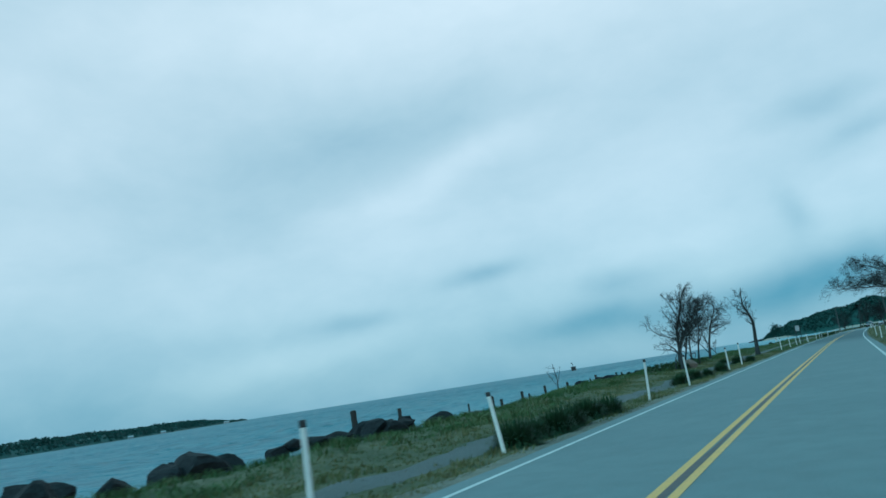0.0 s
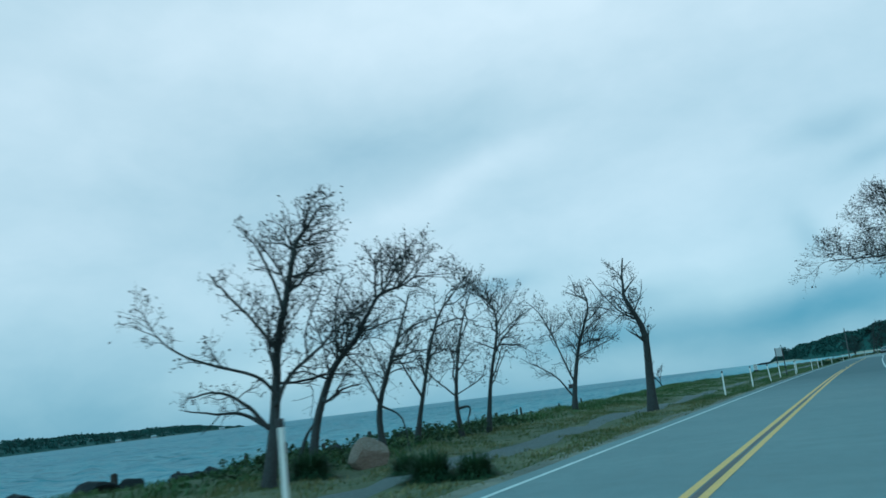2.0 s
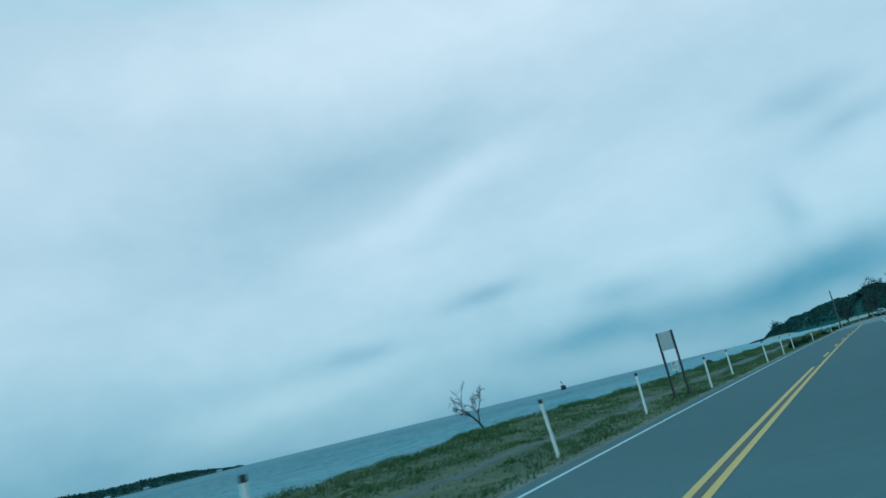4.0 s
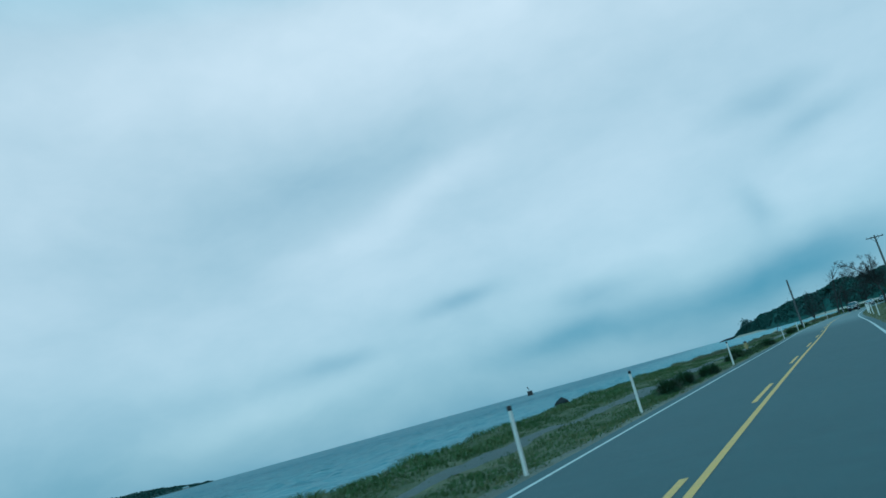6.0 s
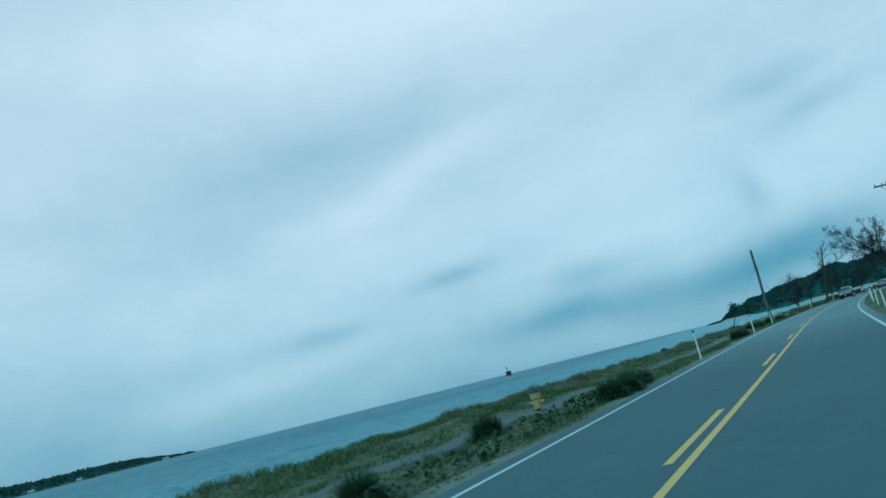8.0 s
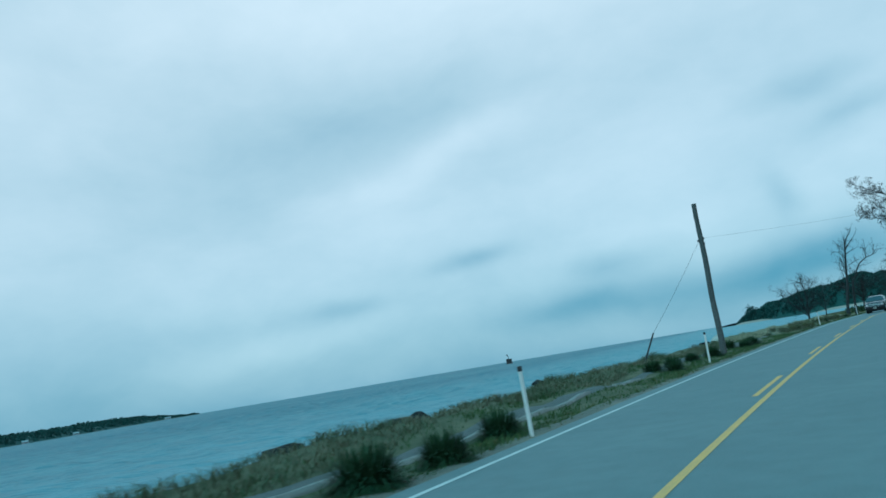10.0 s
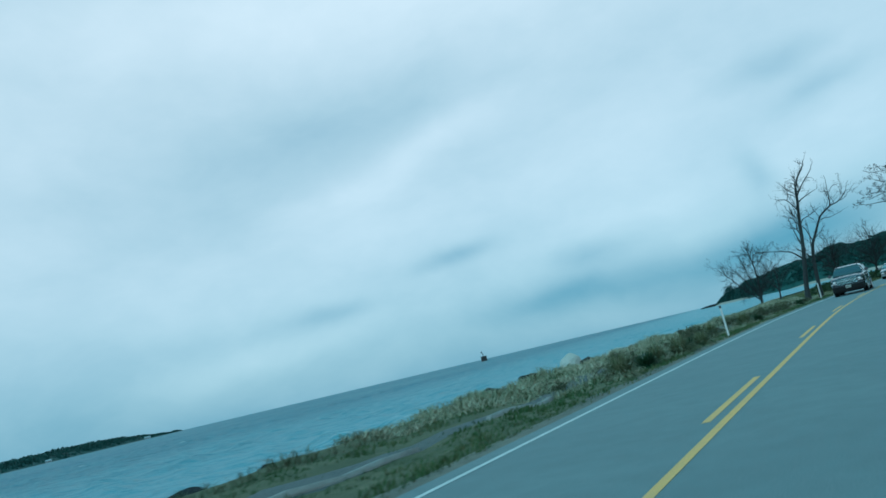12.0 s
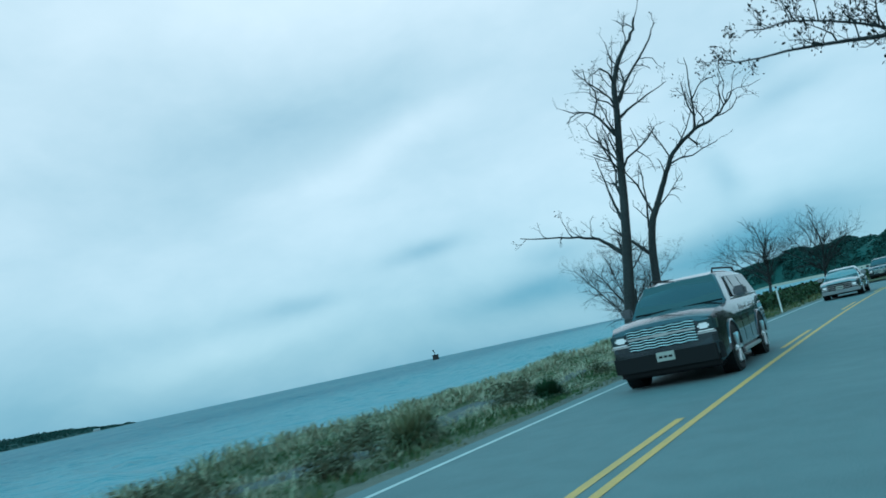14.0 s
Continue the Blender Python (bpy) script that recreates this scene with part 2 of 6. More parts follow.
DARK_STEEL = material("dark_steel", (0.03, 0.03, 0.032), 0.5, metal=0.3, noises=[(5, 4, 0.4, (0.06, 0.05, 0.045))])
SIGN_GREY = material("sign_back", (0.40, 0.41, 0.42), 0.45, metal=0.35, noises=[(2, 4, 0.3, (0.3, 0.31, 0.32))])
SIGN_WHITE = material("sign_white", (0.75, 0.75, 0.74), 0.5, noises=[(3, 4, 0.2, (0.6, 0.6, 0.6))])
# foliage lightened and blued: the haze of distance is put into this colour
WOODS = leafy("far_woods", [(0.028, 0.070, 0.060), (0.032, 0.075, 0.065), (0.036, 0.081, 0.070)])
FARSAND = material("beach_sand", (0.36, 0.32, 0.26), 0.9, noises=[(0.2, 5, 0.5, (0.26, 0.23, 0.19)), (8, 4, 0.3, (0.42, 0.38, 0.32))], bump=0.3, bump_scale=30)


def sea_material():
    m = bpy.data.materials.new("sea_water")
    m.use_nodes = True
    n, l = m.node_tree.nodes, m.node_tree.links
    p = n["Principled BSDF"]
    p.inputs["Roughness"].default_value = 0.42
    p.inputs["IOR"].default_value = 1.333
    p.inputs["Specular IOR Level"].default_value = 0.22
    tc = n.new("ShaderNodeTexCoord").outputs["Object"]

    def wave(sx, sy, scale, detail, turn):
        mp = n.new("ShaderNodeMapping")
        mp.inputs["Scale"].default_value = (sx, sy, 1)
        mp.inputs["Rotation"].default_value = (0, 0, radians(turn))
        l.new(tc, mp.inputs["Vector"])
        t = n.new("ShaderNodeTexNoise")
        t.inputs["Scale"].default_value, t.inputs["Detail"].default_value = scale, detail
        l.new(mp.outputs[0], t.inputs["Vector"])
        return t.outputs["Fac"]

    def mixed(fac, lo, hi, most, under, colour):
        r = n.new("ShaderNodeMapRange")
        r.inputs["From Min"].default_value, r.inputs["From Max"].default_value, r.inputs["To Max"].default_value = lo, hi, most
        l.new(fac, r.inputs["Value"])
        mx = n.new("ShaderNodeMixRGB")
        mx.inputs[2].default_value = (*colour, 1)
        l.new(r.outputs[0], mx.inputs[0])
        if isinstance(under, tuple):
            mx.inputs[1].default_value = (*under, 1)
        else:
            l.new(under, mx.inputs[1])
        return mx.outputs[0]

    swell = wave(1.0, 2.2, 0.12, 5, 62)
    chop = wave(1.0, 1.8, 0.7, 5, 50)
    b1, b2 = n.new("ShaderNodeBump"), n.new("ShaderNodeBump")
    b1.inputs["Strength"].default_value, b1.inputs["Distance"].default_value = 1.0, 2.2
    b2.inputs["Strength"].default_value, b2.inputs["Distance"].default_value = 0.9, 0.5
    l.new(swell, b1.inputs["Height"])
    l.new(chop, b2.inputs["Height"])
    l.new(b1.outputs[0], b2.inputs["Normal"])
    l.new(b2.outputs[0], p.inputs["Normal"])
    # murky water: paler over the shoals, foam on the crests; shade of troughs and cat's paws painted in as dark streaks
    col = mixed(wave(1.0, 0.3, 0.010, 4, 8), 0.35, 0.65, 1.0, (0.045, 0.165, 0.215), (0.090, 0.225, 0.265))
    col = mixed(wave(1.0, 3.0, 0.035, 6, 60), 0.46, 0.66, 0.5, col, (0.028, 0.12, 0.16))
    col = mixed(wave(1.0, 1.3, 0.28, 6, 58), 0.48, 0.64, 0.6, col, (0.025, 0.095, 0.125))
    # sand stirred up in the shallows along the road
    sx = n.new("ShaderNodeSeparateXYZ")
    l.new(tc, sx.inputs[0])
    shallow = n.new("ShaderNodeMath")
    shallow.operation = "MULTIPLY_ADD"
    l.new(sx.outputs[1], shallow.inputs[0])
    shallow.inputs[1].default_value = 0.12
    l.new(sx.outputs[0], shallow.inputs[2])
    col = mixed(shallow.outputs[0], -60, 30, 0.8, col, (0.20, 0.355, 0.40))
    # foam where a crest breaks
    patch = wave(1.0, 1.0, 0.5, 6, 20)
    crest = n.new("ShaderNodeMath")
    crest.operation = "MULTIPLY_ADD"
    l.new(patch, crest.inputs[0])
    crest.inputs[1].default_value = 0.5
    l.new(sx.outputs[2], crest.inputs[2])
    col = mixed(crest.outputs[0], SEA_Z + 0.70, SEA_Z + 0.84, 0.45, col, (0.5, 0.57, 0.58))
    l.new(col, p.inputs["Base Color"])
    return m


def ground_material():
    """Soil, sand and gravel by strips along the road; uv.x is metres from the centre line, uv.y metres along it."""
    m = material("verge_soil", (0.085, 0.090, 0.042), 0.95, noises=[(0.22, 5, 0.75, (0.052, 0.066, 0.026)), (0.55, 6, 0.55, (0.22, 0.195, 0.11)), (3.0, 6, 0.5, (0.06, 0.072, 0.03)), (14, 5, 0.45, (0.04, 0.05, 0.026))], bump=0.8, bump_scale=12)
    return m


SEA_Z = -1.7
SEA = sea_material()
SOIL = ground_material()
GRAVEL = material("gravel_path", (0.105, 0.112, 0.11), 0.95, noises=[(0.5, 5, 0.5, (0.075, 0.085, 0.07)), (25, 5, 0.6, (0.2, 0.205, 0.2))], bump=0.9, bump_scale=45)

# ---------------------------------------------------------------- helpers
def mesh_of(name, verts, faces, mat, smooth=False):
    me = bpy.data.meshes.new(name)
    me.from_pydata([tuple(v) for v in verts], [], [tuple(f) for f in faces])
    me.materials.append(mat)
    if smooth:
        me.polygons.foreach_set("use_smooth", [True] * len(me.polygons))
    me.update()
    return me


def tri_mesh(name, verts, tris, mat, smooth=False):
    """A large mesh from arrays."""
    me = bpy.data.meshes.new(name)
    verts, tris = np.asarray(verts, np.float32), np.asarray(tris, np.int32)
    k = tris.shape[1]
    me.vertices.add(len(verts))
    me.vertices.foreach_set("co", verts.ravel())
    me.loops.add(tris.size)
    me.loops.foreach_set("vertex_index", tris.ravel())
    me.polygons.add(len(tris))
    me.polygons.foreach_set("loop_start", np.arange(0, tris.size, k, dtype=np.int32))
    if smooth:
        me.polygons.foreach_set("use_smooth", np.ones(len(tris), bool))
    me.materials.append(mat)
    me.update(calc_edges=True)
    return me


def part(name, bm, mat, parent, label=""):
    """One bmesh (or mesh) as one object under a thing or under a part."""
    if isinstance(bm, bmesh.types.BMesh):
        me = bpy.data.meshes.new(name)
        bm.to_mesh(me)
        bm.free()
        me.materials.append(mat)
    else:
        me = bm
    ob = new(name, me)
    ob.parent = parent
    if label:
        tagged(ob, label)
    return ob


def thing(name, at, label, category, group="", turn=0.0):
    ob = new(name)
    ob.matrix_world = pose(*at, 0, 0, turn)
    return tagged(ob, label, category, group)


def box(bm, lo, hi, bevel=0.0):
    r = bmesh.ops.create_cube(bm, size=1)
    c, s = (Vector(lo) + Vector(hi)) / 2, Vector(hi) - Vector(lo)
    bmesh.ops.transform(bm, matrix=Matrix.Translation(c) @ Matrix.Diagonal((*s, 1)), verts=r["verts"])
    if bevel:
        es = {e for v in r["verts"] for e in v.link_edges}
        bmesh.ops.bevel(bm, geom=list(es), offset=bevel, segments=2, affect="EDGES")
    return bm


def tube(bm, pts, radii, sides=8):
    """A tapered tube along points, closed at the ends."""
    rings = []
    for i, p in enumerate(pts):
        p = Vector(p)
        a, b = Vector(pts[max(i - 1, 0)]), Vector(pts[min(i + 1, len(pts) - 1)])
        q = (b - a).to_track_quat("Z", "Y")
        rings.append([bm.verts.new(p + q @ Vector((radii[i] * math.cos(2 * math.pi * k / sides), radii[i] * math.sin(2 * math.pi * k / sides), 0))) for k in range(sides)])
    for r0, r1 in zip(rings, rings[1:]):
        for k in range(sides):
            bm.faces.new((r0[k], r0[(k + 1) % sides], r1[(k + 1) % sides], r1[k]))
    bm.faces.new(rings[0][::-1])
    bm.faces.new(rings[-1])
    return bm


# the line of the road: x of the yellow line at y, a natural cubic spline
ROAD_Y = np.array((-60.0, 20, 60, 100, 135, 165, 195, 235, 260, 285, 305, 325, 345, 375, 400))
ROAD_X = np.array((-1.85, -1.818, -1.434, -0.88, -0.04, 0.878, 1.971, 3.263, 4.702, 6.62, 8.45, 11.311, 14.896, 21.549, 27.611))


def spline_bend(ks, vs):
    n, h = len(ks), np.diff(ks)
    a, b = np.eye(n), np.zeros(n)
    for i in range(1, n - 1):
        a[i, i - 1], a[i, i], a[i, i + 1] = h[i - 1], 2 * (h[i - 1] + h[i]), h[i]
        b[i] = 6 * ((vs[i + 1] - vs[i]) / h[i] - (vs[i] - vs[i - 1]) / h[i - 1])
    return np.linalg.solve(a, b)


ROAD_M = spline_bend(ROAD_Y, ROAD_X)


def road_x(y):
    y = np.asarray(y, float)
    u = np.clip(y, -60, 400)
    i = np.clip(np.searchsorted(ROAD_Y, u) - 1, 0, len(ROAD_Y) - 2)
    h = ROAD_Y[i + 1] - ROAD_Y[i]
    a, b = (ROAD_Y[i + 1] - u) / h, (u - ROAD_Y[i]) / h
    x = a * ROAD_X[i] + b * ROAD_X[i + 1] + ((a ** 3 - a) * ROAD_M[i] + (b ** 3 - b) * ROAD_M[i + 1]) * h * h / 6
    over = np.maximum(y - 400, 0)
    return x + over * 0.245 + np.minimum(over, 110) ** 2 * 0.0011 + np.maximum(over - 110, 0) * 0.242


def shore(y):
    """Metres from the centre line to the top of the bank above the water."""
    ys = (-400, -60, 10, 33, 48, 60, 90, 118, 129, 138, 150, 185, 205, 235, 255, 290, 320, 340, 370, 420, 520, 3000)
    ss = (-14, -12, -10.5, -10.5, -13.5, -12.5, -13, -14, -17.5, -14, -11, -13, -13.5, -8.6, -9.4, -9.2, -9.3, -10.5, -15.5, -22, -40, -60)
    return np.interp(y, ys, ss)


def toe(y):
    """Metres from the bank's top to the water's edge."""
    return np.interp(y, (-60, 10, 33, 62, 75, 200, 230, 3000), (9, 9, 10, 10, 5, 5, 4, 5))


def ground_z(s, y):
    """Height of the ground at s metres from the centre line, y along."""
    s, y = np.asarray(s, float), np.asarray(y, float)
    c, t = shore(y), toe(y)
    wob = 0.05 * np.sin(y * 0.9 + s * 1.3) + 0.04 * np.sin(y * 0.37 - s * 0.8) + 0.03 * np.sin(y * 2.3 + s * 2.9)
    rise = np.clip((-s - 5.0) / np.maximum(-c - 5.0, 0.5), 0, 1)
    left = -0.03 + 0.30 * rise ** 2 + wob * np.clip((-s - 3.6) / 2, 0, 1)
    drop = np.clip((c - s) / t, 0, 3)
    left = left - (2.2 + 0.0 * s) * drop ** 1.3
    right = -0.03 + 0.03 * np.clip(s - 5, 0, 12) + wob * np.clip((s - 3.8) / 2, 0, 1)
    z = np.where(s < 0, left, right)
    return np.where(np.abs(s) < 3.5, -0.06, np.maximum(z, -7))


def at_side(s, y, dz=0.0):
    return float(road_x(y) + s), float(y), float(ground_z(s, y) + dz)

# ---------------------------------------------------------------- ground, sea, road
def build_ground():
    ys = np.unique(np.concatenate([np.arange(-300, -20, 10.0), np.arange(-20, 400, 1.0), np.arange(400, 520, 5.0), np.geomspace(520, 4600, 30)]))
    ss = np.concatenate([-np.geomspace(4200, 60, 10), np.arange(-44, -24, 2.0), np.arange(-24, -3.4, 0.4), [-3.42, -3.3, 0, 3.4, 3.55], np.arange(4, 12, 0.5), np.arange(12, 40, 3.0), np.geomspace(44, 4200, 14)])
    Y, S = np.meshgrid(ys, ss, indexing="ij")
    X = road_x(Y) + S
    Z = ground_z(S, Y)
    # the wooded hill across the bay
    k = len(ss)
    v = np.stack([X, Y, Z], -1).reshape(-1, 3)
    i = np.arange(len(ys) - 1)[:, None] * k + np.arange(k - 1)[None]
    q = np.stack([i, i + 1, i + 1 + k, i + k], -1).reshape(-1, 4)
    ob = new("ground", tri_mesh("ground", v, q, SOIL, smooth=True))
    tagged(ob, "sandy soil bank with patchy grass between road and water", "ground", kind="structure")
    return ob


def ribbon(name, s0, s1, y0, y1, z, mat, step=2.0, wob=0.0, thick=0.0):
    """A strip along the road between two distances from its centre line."""
    ys = np.arange(y0, y1 + step * 0.5, step)
    ys[-1] = y1
    a = s0 + wob * np.sin(ys * 0.9) * np.cos(ys * 0.31)
    b = s1 + wob * np.sin(ys * 0.7 + 1)
    x = road_x(ys)
    v = np.concatenate([np.stack([x + a, ys, z + 0 * ys], -1), np.stack([x + b, ys, z + 0 * ys], -1)])
    n = len(ys)
    i = np.arange(n - 1)
    f = np.stack([i, i + n, i + n + 1, i + 1], -1)
    return tri_mesh(name, v, f, mat)


build_ground()
sea_me = tri_mesh("sea", [(-4800, -4800, SEA_Z), (4800, -4800, SEA_Z), (4800, 4980, SEA_Z), (-4800, 4980, SEA_Z)], [(0, 1, 2, 3)], SEA)


def sea_chop():
    """Short wind waves on the water off the road, dying out towards the open sea."""
    rng = np.random.RandomState(44)
    off = np.cumsum(np.linspace(0.45, 5.0, 190))
    ys = np.arange(-30, 560, 0.8)
    Y, O = np.meshgrid(ys, off, indexing="ij")
    X = road_x(Y) + shore(Y) - 2.0 - O
    h = np.zeros_like(X)
    for _ in range(26):
        ln = rng.uniform(1.7, 6.0)
        a = radians(rng.normal(215, 34))
        k = 2 * math.pi / ln
        h += (ln ** 0.7) * np.sin(k * (X * math.cos(a) + Y * math.sin(a)) + rng.uniform(0, 6.28))
    h /= h.std()
    group = 0.6 + 0.4 * np.sin(X * 0.045 + Y * 0.02) * np.sin(Y * 0.031 - X * 0.017)
    h = 0.07 * np.maximum(h + 1.2, 0) ** 1.55 * group
    fade = np.clip(O / 5, 0.12, 1) * np.clip((off[-1] - O) / 200, 0, 1) * np.clip((Y + 30) / 30, 0, 1) * np.clip((560 - Y) / 120, 0, 1)
    Z = SEA_Z + 0.02 + h * fade
    k = len(off)
    i = np.arange(len(ys) - 1)[:, None] * k + np.arange(k - 1)[None]
    q = np.stack([i, i + k, i + k + 1, i + 1], -1).reshape(-1, 4)
    return tri_mesh("chop", np.stack([X, Y, Z], -1).reshape(-1, 3), q, SEA, smooth=True)


sea = tagged(new("sea", sea_me), "grey-blue choppy sea with broken foam reaching the horizon", "sea", kind="structure")
part("chop", sea_chop(), None, sea, "short steep wind waves with broken crests")

road = new("road", ribbon("road", -3.45, 3.55, -60, 470, 0.0, ASPHALT, wob=0.03))
tagged(road, "worn grey asphalt two-lane coast road", "road", kind="structure")
part("edge_line", ribbon("edge_line", -3.06, -2.95, -60, 470, 0.004, PAINT_WHITE), None, road, "white edge line")
part("edge_line", ribbon("edge_line", 3.05, 3.16, -60, 470, 0.004, PAINT_WHITE), None, road, "white edge line")
part("solid_line", ribbon("solid_line", 0.06, 0.17, -60, 470, 0.004, PAINT_YELLOW), None, road, "solid yellow centre line")
part("solid_line", ribbon("solid_line", -0.17, -0.06, -60, 120.3, 0.004, PAINT_YELLOW), None, road, "solid yellow centre line")
for k in range(24):
    y = float(np.interp(k, (0, 5, 9, 16, 24), (127.8, 188.5, 239.5, 327.0, 425.0)))
    part("lane_dash", ribbon("lane_dash", -0.19, -0.08, y, y + 4.4, 0.004, PAINT_YELLOW, step=1.1), None, road)


# sealed seam in the asphalt
part("seam", ribbon("seam", -0.045, 0.035, -60, 122, 0.003, SEAL, step=1.0, wob=0.02), None, road, "dark sealed seam between the yellow lines")


# ---------------------------------------------------------------- posts, signs, poles
def guide_post_thing(height):
    t = thing("guide_post", (0, 0, 0), "white wooden guide post with a black top on the grass verge", "post", "guide posts along the road")
    bm = bmesh.new()
    tube(bm, [(0, 0, -0.15), (0, 0, height - 0.08), (0, 0, height - 0.07)], [0.041, 0.039, 0.037], 10)
    part("post", bm, POST_WHITE, t)
    bm = bmesh.new()
    tube(bm, [(0, 0, height - 0.075), (0, 0, height - 0.07), (0, 0, height), (0, 0, height + 0.012)], [0.041, 0.046, 0.046, 0.039], 10)
    part("cap", bm, POST_BLACK, t, "black painted top")
    return t


rnd = random.Random(3)
tall, low_post = guide_post_thing(1.18), guide_post_thing(1.1)
POST_AT = [(-6.02, 7.6), (-6.13, 13.7), (-5.95, 25.5), (-5.93, 32.9), (-6.0, 46.3), (-5.95, 52.2), (-5.8, 87.2), (-5.45, 96.8), (-5.15, 105.8), (-5.1, 113.8), (-4.4, 122.1),
           (-4.9, 132.4), (-3.7, 139.1), (-3.4, 148.4), (-3.27, 157.9), (-2.47, 177.7), (-1.15, 214.2), (-0.25, 237.3), (0.22, 256.9), (4.03, 300.1), (8.0, 330.4)]
for s, y in [(-3.9, 349.0), (-3.9, 364.0), (-3.9, 379.0)]:
    POST_AT.append((float(road_x(y)) + s, y))
# posts that lean or stand taller: lean in degrees, height factor
POST_ODD = {7.6: (0.5, 1.07), 13.7: (-7.0, 0.93), 25.5: (2.5, 1.06), 52.2: (0.0, 1.13), 105.8: (-4.0, 1.0)}
first = True
for x, y in POST_AT:
    z = float(ground_z(x - road_x(y), y))
    lean, tall_by = POST_ODD.get(y, (rnd.uniform(-1.4, 1.4), 1.0))
    m = pose(x, y, z, rnd.uniform(-1.4, 1.4), lean, 0) @ Matrix.Diagonal((1, 1, tall_by, 1))
    if first:
        tall.matrix_world, first = m, False
    else:
        copy_thing(tall, m)
first = True
for y in (60.0, 74.0, 90.0, 206.0, 217.3, 226.6, 236.0, 248.0, 261.0, 274.0):
    m = pose(*at_side(4.2, y), rnd.uniform(-2, 2), rnd.uniform(-2, 2), rnd.uniform(0, 90))
    if first:
        low_post.matrix_world, first = m, False
    else:
        copy_thing(low_post, m)


def two_post_sign():
    t = thing("road_sign", (-5.4, 121.05, float(ground_z(-4.9, 121))), "back of a grey road sign between two dark wooden posts", "sign", turn=-6)
    for x in (-0.33, 0.27):
        bm = box(bmesh.new(), (x, -0.05, -0.2), (x + 0.075, 0.05, 2.58), 0.008)
        part("post", bm, POST_BLACK, t, "dark stained wooden post")
    bm = box(bmesh.new(), (-0.258, -0.030, 1.85), (0.273, -0.018, 2.57), 0.004)
    part("panel", bm, SIGN_GREY, t, "grey metal sign back")
    bm = box(bmesh.new(), (-0.256, -0.040, 1.835), (0.271, -0.012, 1.85), 0.002)
    part("rail", bm, SIGN_WHITE, t)
    for x in (-0.293, 0.307):
        for z in (2.0, 2.5):
            bm = tube(bmesh.new(), [(x, -0.06, z), (x, -0.045, z)], [0.012, 0.012], 6)
            part("bolt", bm, STEEL, t)


def shore_notice():
    x, y = -10.05, 144.4
    z = float(ground_z(x - road_x(y), y))
    t = thing("notice_sign", (x, y, z), "small white notice board with dark lettering on a stake", "sign", turn=-24)
    t.scale = (0.84, 0.84, 0.95)
    part("stake", box(bmesh.new(), (-0.035, -0.02, -0.2), (0.035, 0.02, 1.25), 0.005), POLE_WOOD, t)
    part("board", box(bmesh.new(), (-0.28, -0.04, 0.64), (0.28, -0.022, 1.36), 0.004), SIGN_WHITE, t)
    bars = [(-0.2, 0.2, 1.22, 1.28), (-0.05, 0.2, 1.12, 1.17), (-0.22, -0.1, 1.10, 1.2), (-0.22, -0.08, 0.98, 1.05), (-0.05, 0.06, 0.98, 1.05), (0.1, 0.22, 0.98, 1.05), (-0.27, 0.27, 0.85, 0.91), (-0.2, -0.02, 0.72, 0.78), (0.04, 0.2, 0.72, 0.78)]
    for a, b, c, d in bars:
        part("lettering", box(bmesh.new(), (a, -0.044, c), (b, -0.04, d)), POST_BLACK, t)


def utility_pole():
    t = thing("utility_pole", (-0.1, 264.3, float(ground_z(-4.9, 264.3))), "bare leaning weathered wooden utility pole in the grass", "utility pole")
    n = 12
    pts = [(0.175 * i / n + 0.02 * math.sin(i), -0.2 * i / n, -0.3 + 7.95 * i / n) for i in range(n + 1)]
    bm = tube(bmesh.new(), pts, [0.155 - 0.04 * i / n for i in range(n + 1)], 14)
    part("pole", bm, POLE_WOOD, t)
    for k, (z, a) in enumerate([(5.75, 200), (5.85, 20), (5.55, 330)]):
        c = (0.13 + 0.14 * math.cos(radians(a)), -0.15 + 0.14 * math.sin(radians(a)), z)
        part("bracket", box(bmesh.new(), (c[0] - 0.04, c[1] - 0.04, z - 0.05), (c[0] + 0.04, c[1] + 0.04, z + 0.06), 0.008), DARK_STEEL, t)
    wire = [Vector((0.06, -0.2, 5.78)).lerp(Vector((-3.17, -0.03, 1.6)), i / 8) - Vector((0, 0, 0.08 * math.sin(math.pi * i / 8))) for i in range(9)]
    part("guy_wire", tube(bmesh.new(), wire, [0.007] * 9, 5), DARK_STEEL, t)
    base = Vector((-3.87, -0.9, -0.1))
    part("guy_guard", tube(bmesh.new(), [base, base.lerp(Vector((-3.17, -0.03, 1.6)), 0.5), Vector((-3.17, -0.03, 1.6))], [0.05, 0.046, 0.04], 8), DARK_STEEL, t, "dark sleeve round the guy wire's foot")
    span = [Vector((0.2, -0.2, 5.86)).lerp(Vector((13.0, -6.7, 4.6)), i / 12) - Vector((0, 0, 0.15 * math.sin(math.pi * i / 12))) for i in range(13)]
    part("span_wire", tube(bmesh.new(), span, [0.003] * 13, 4), DARK_STEEL, t)


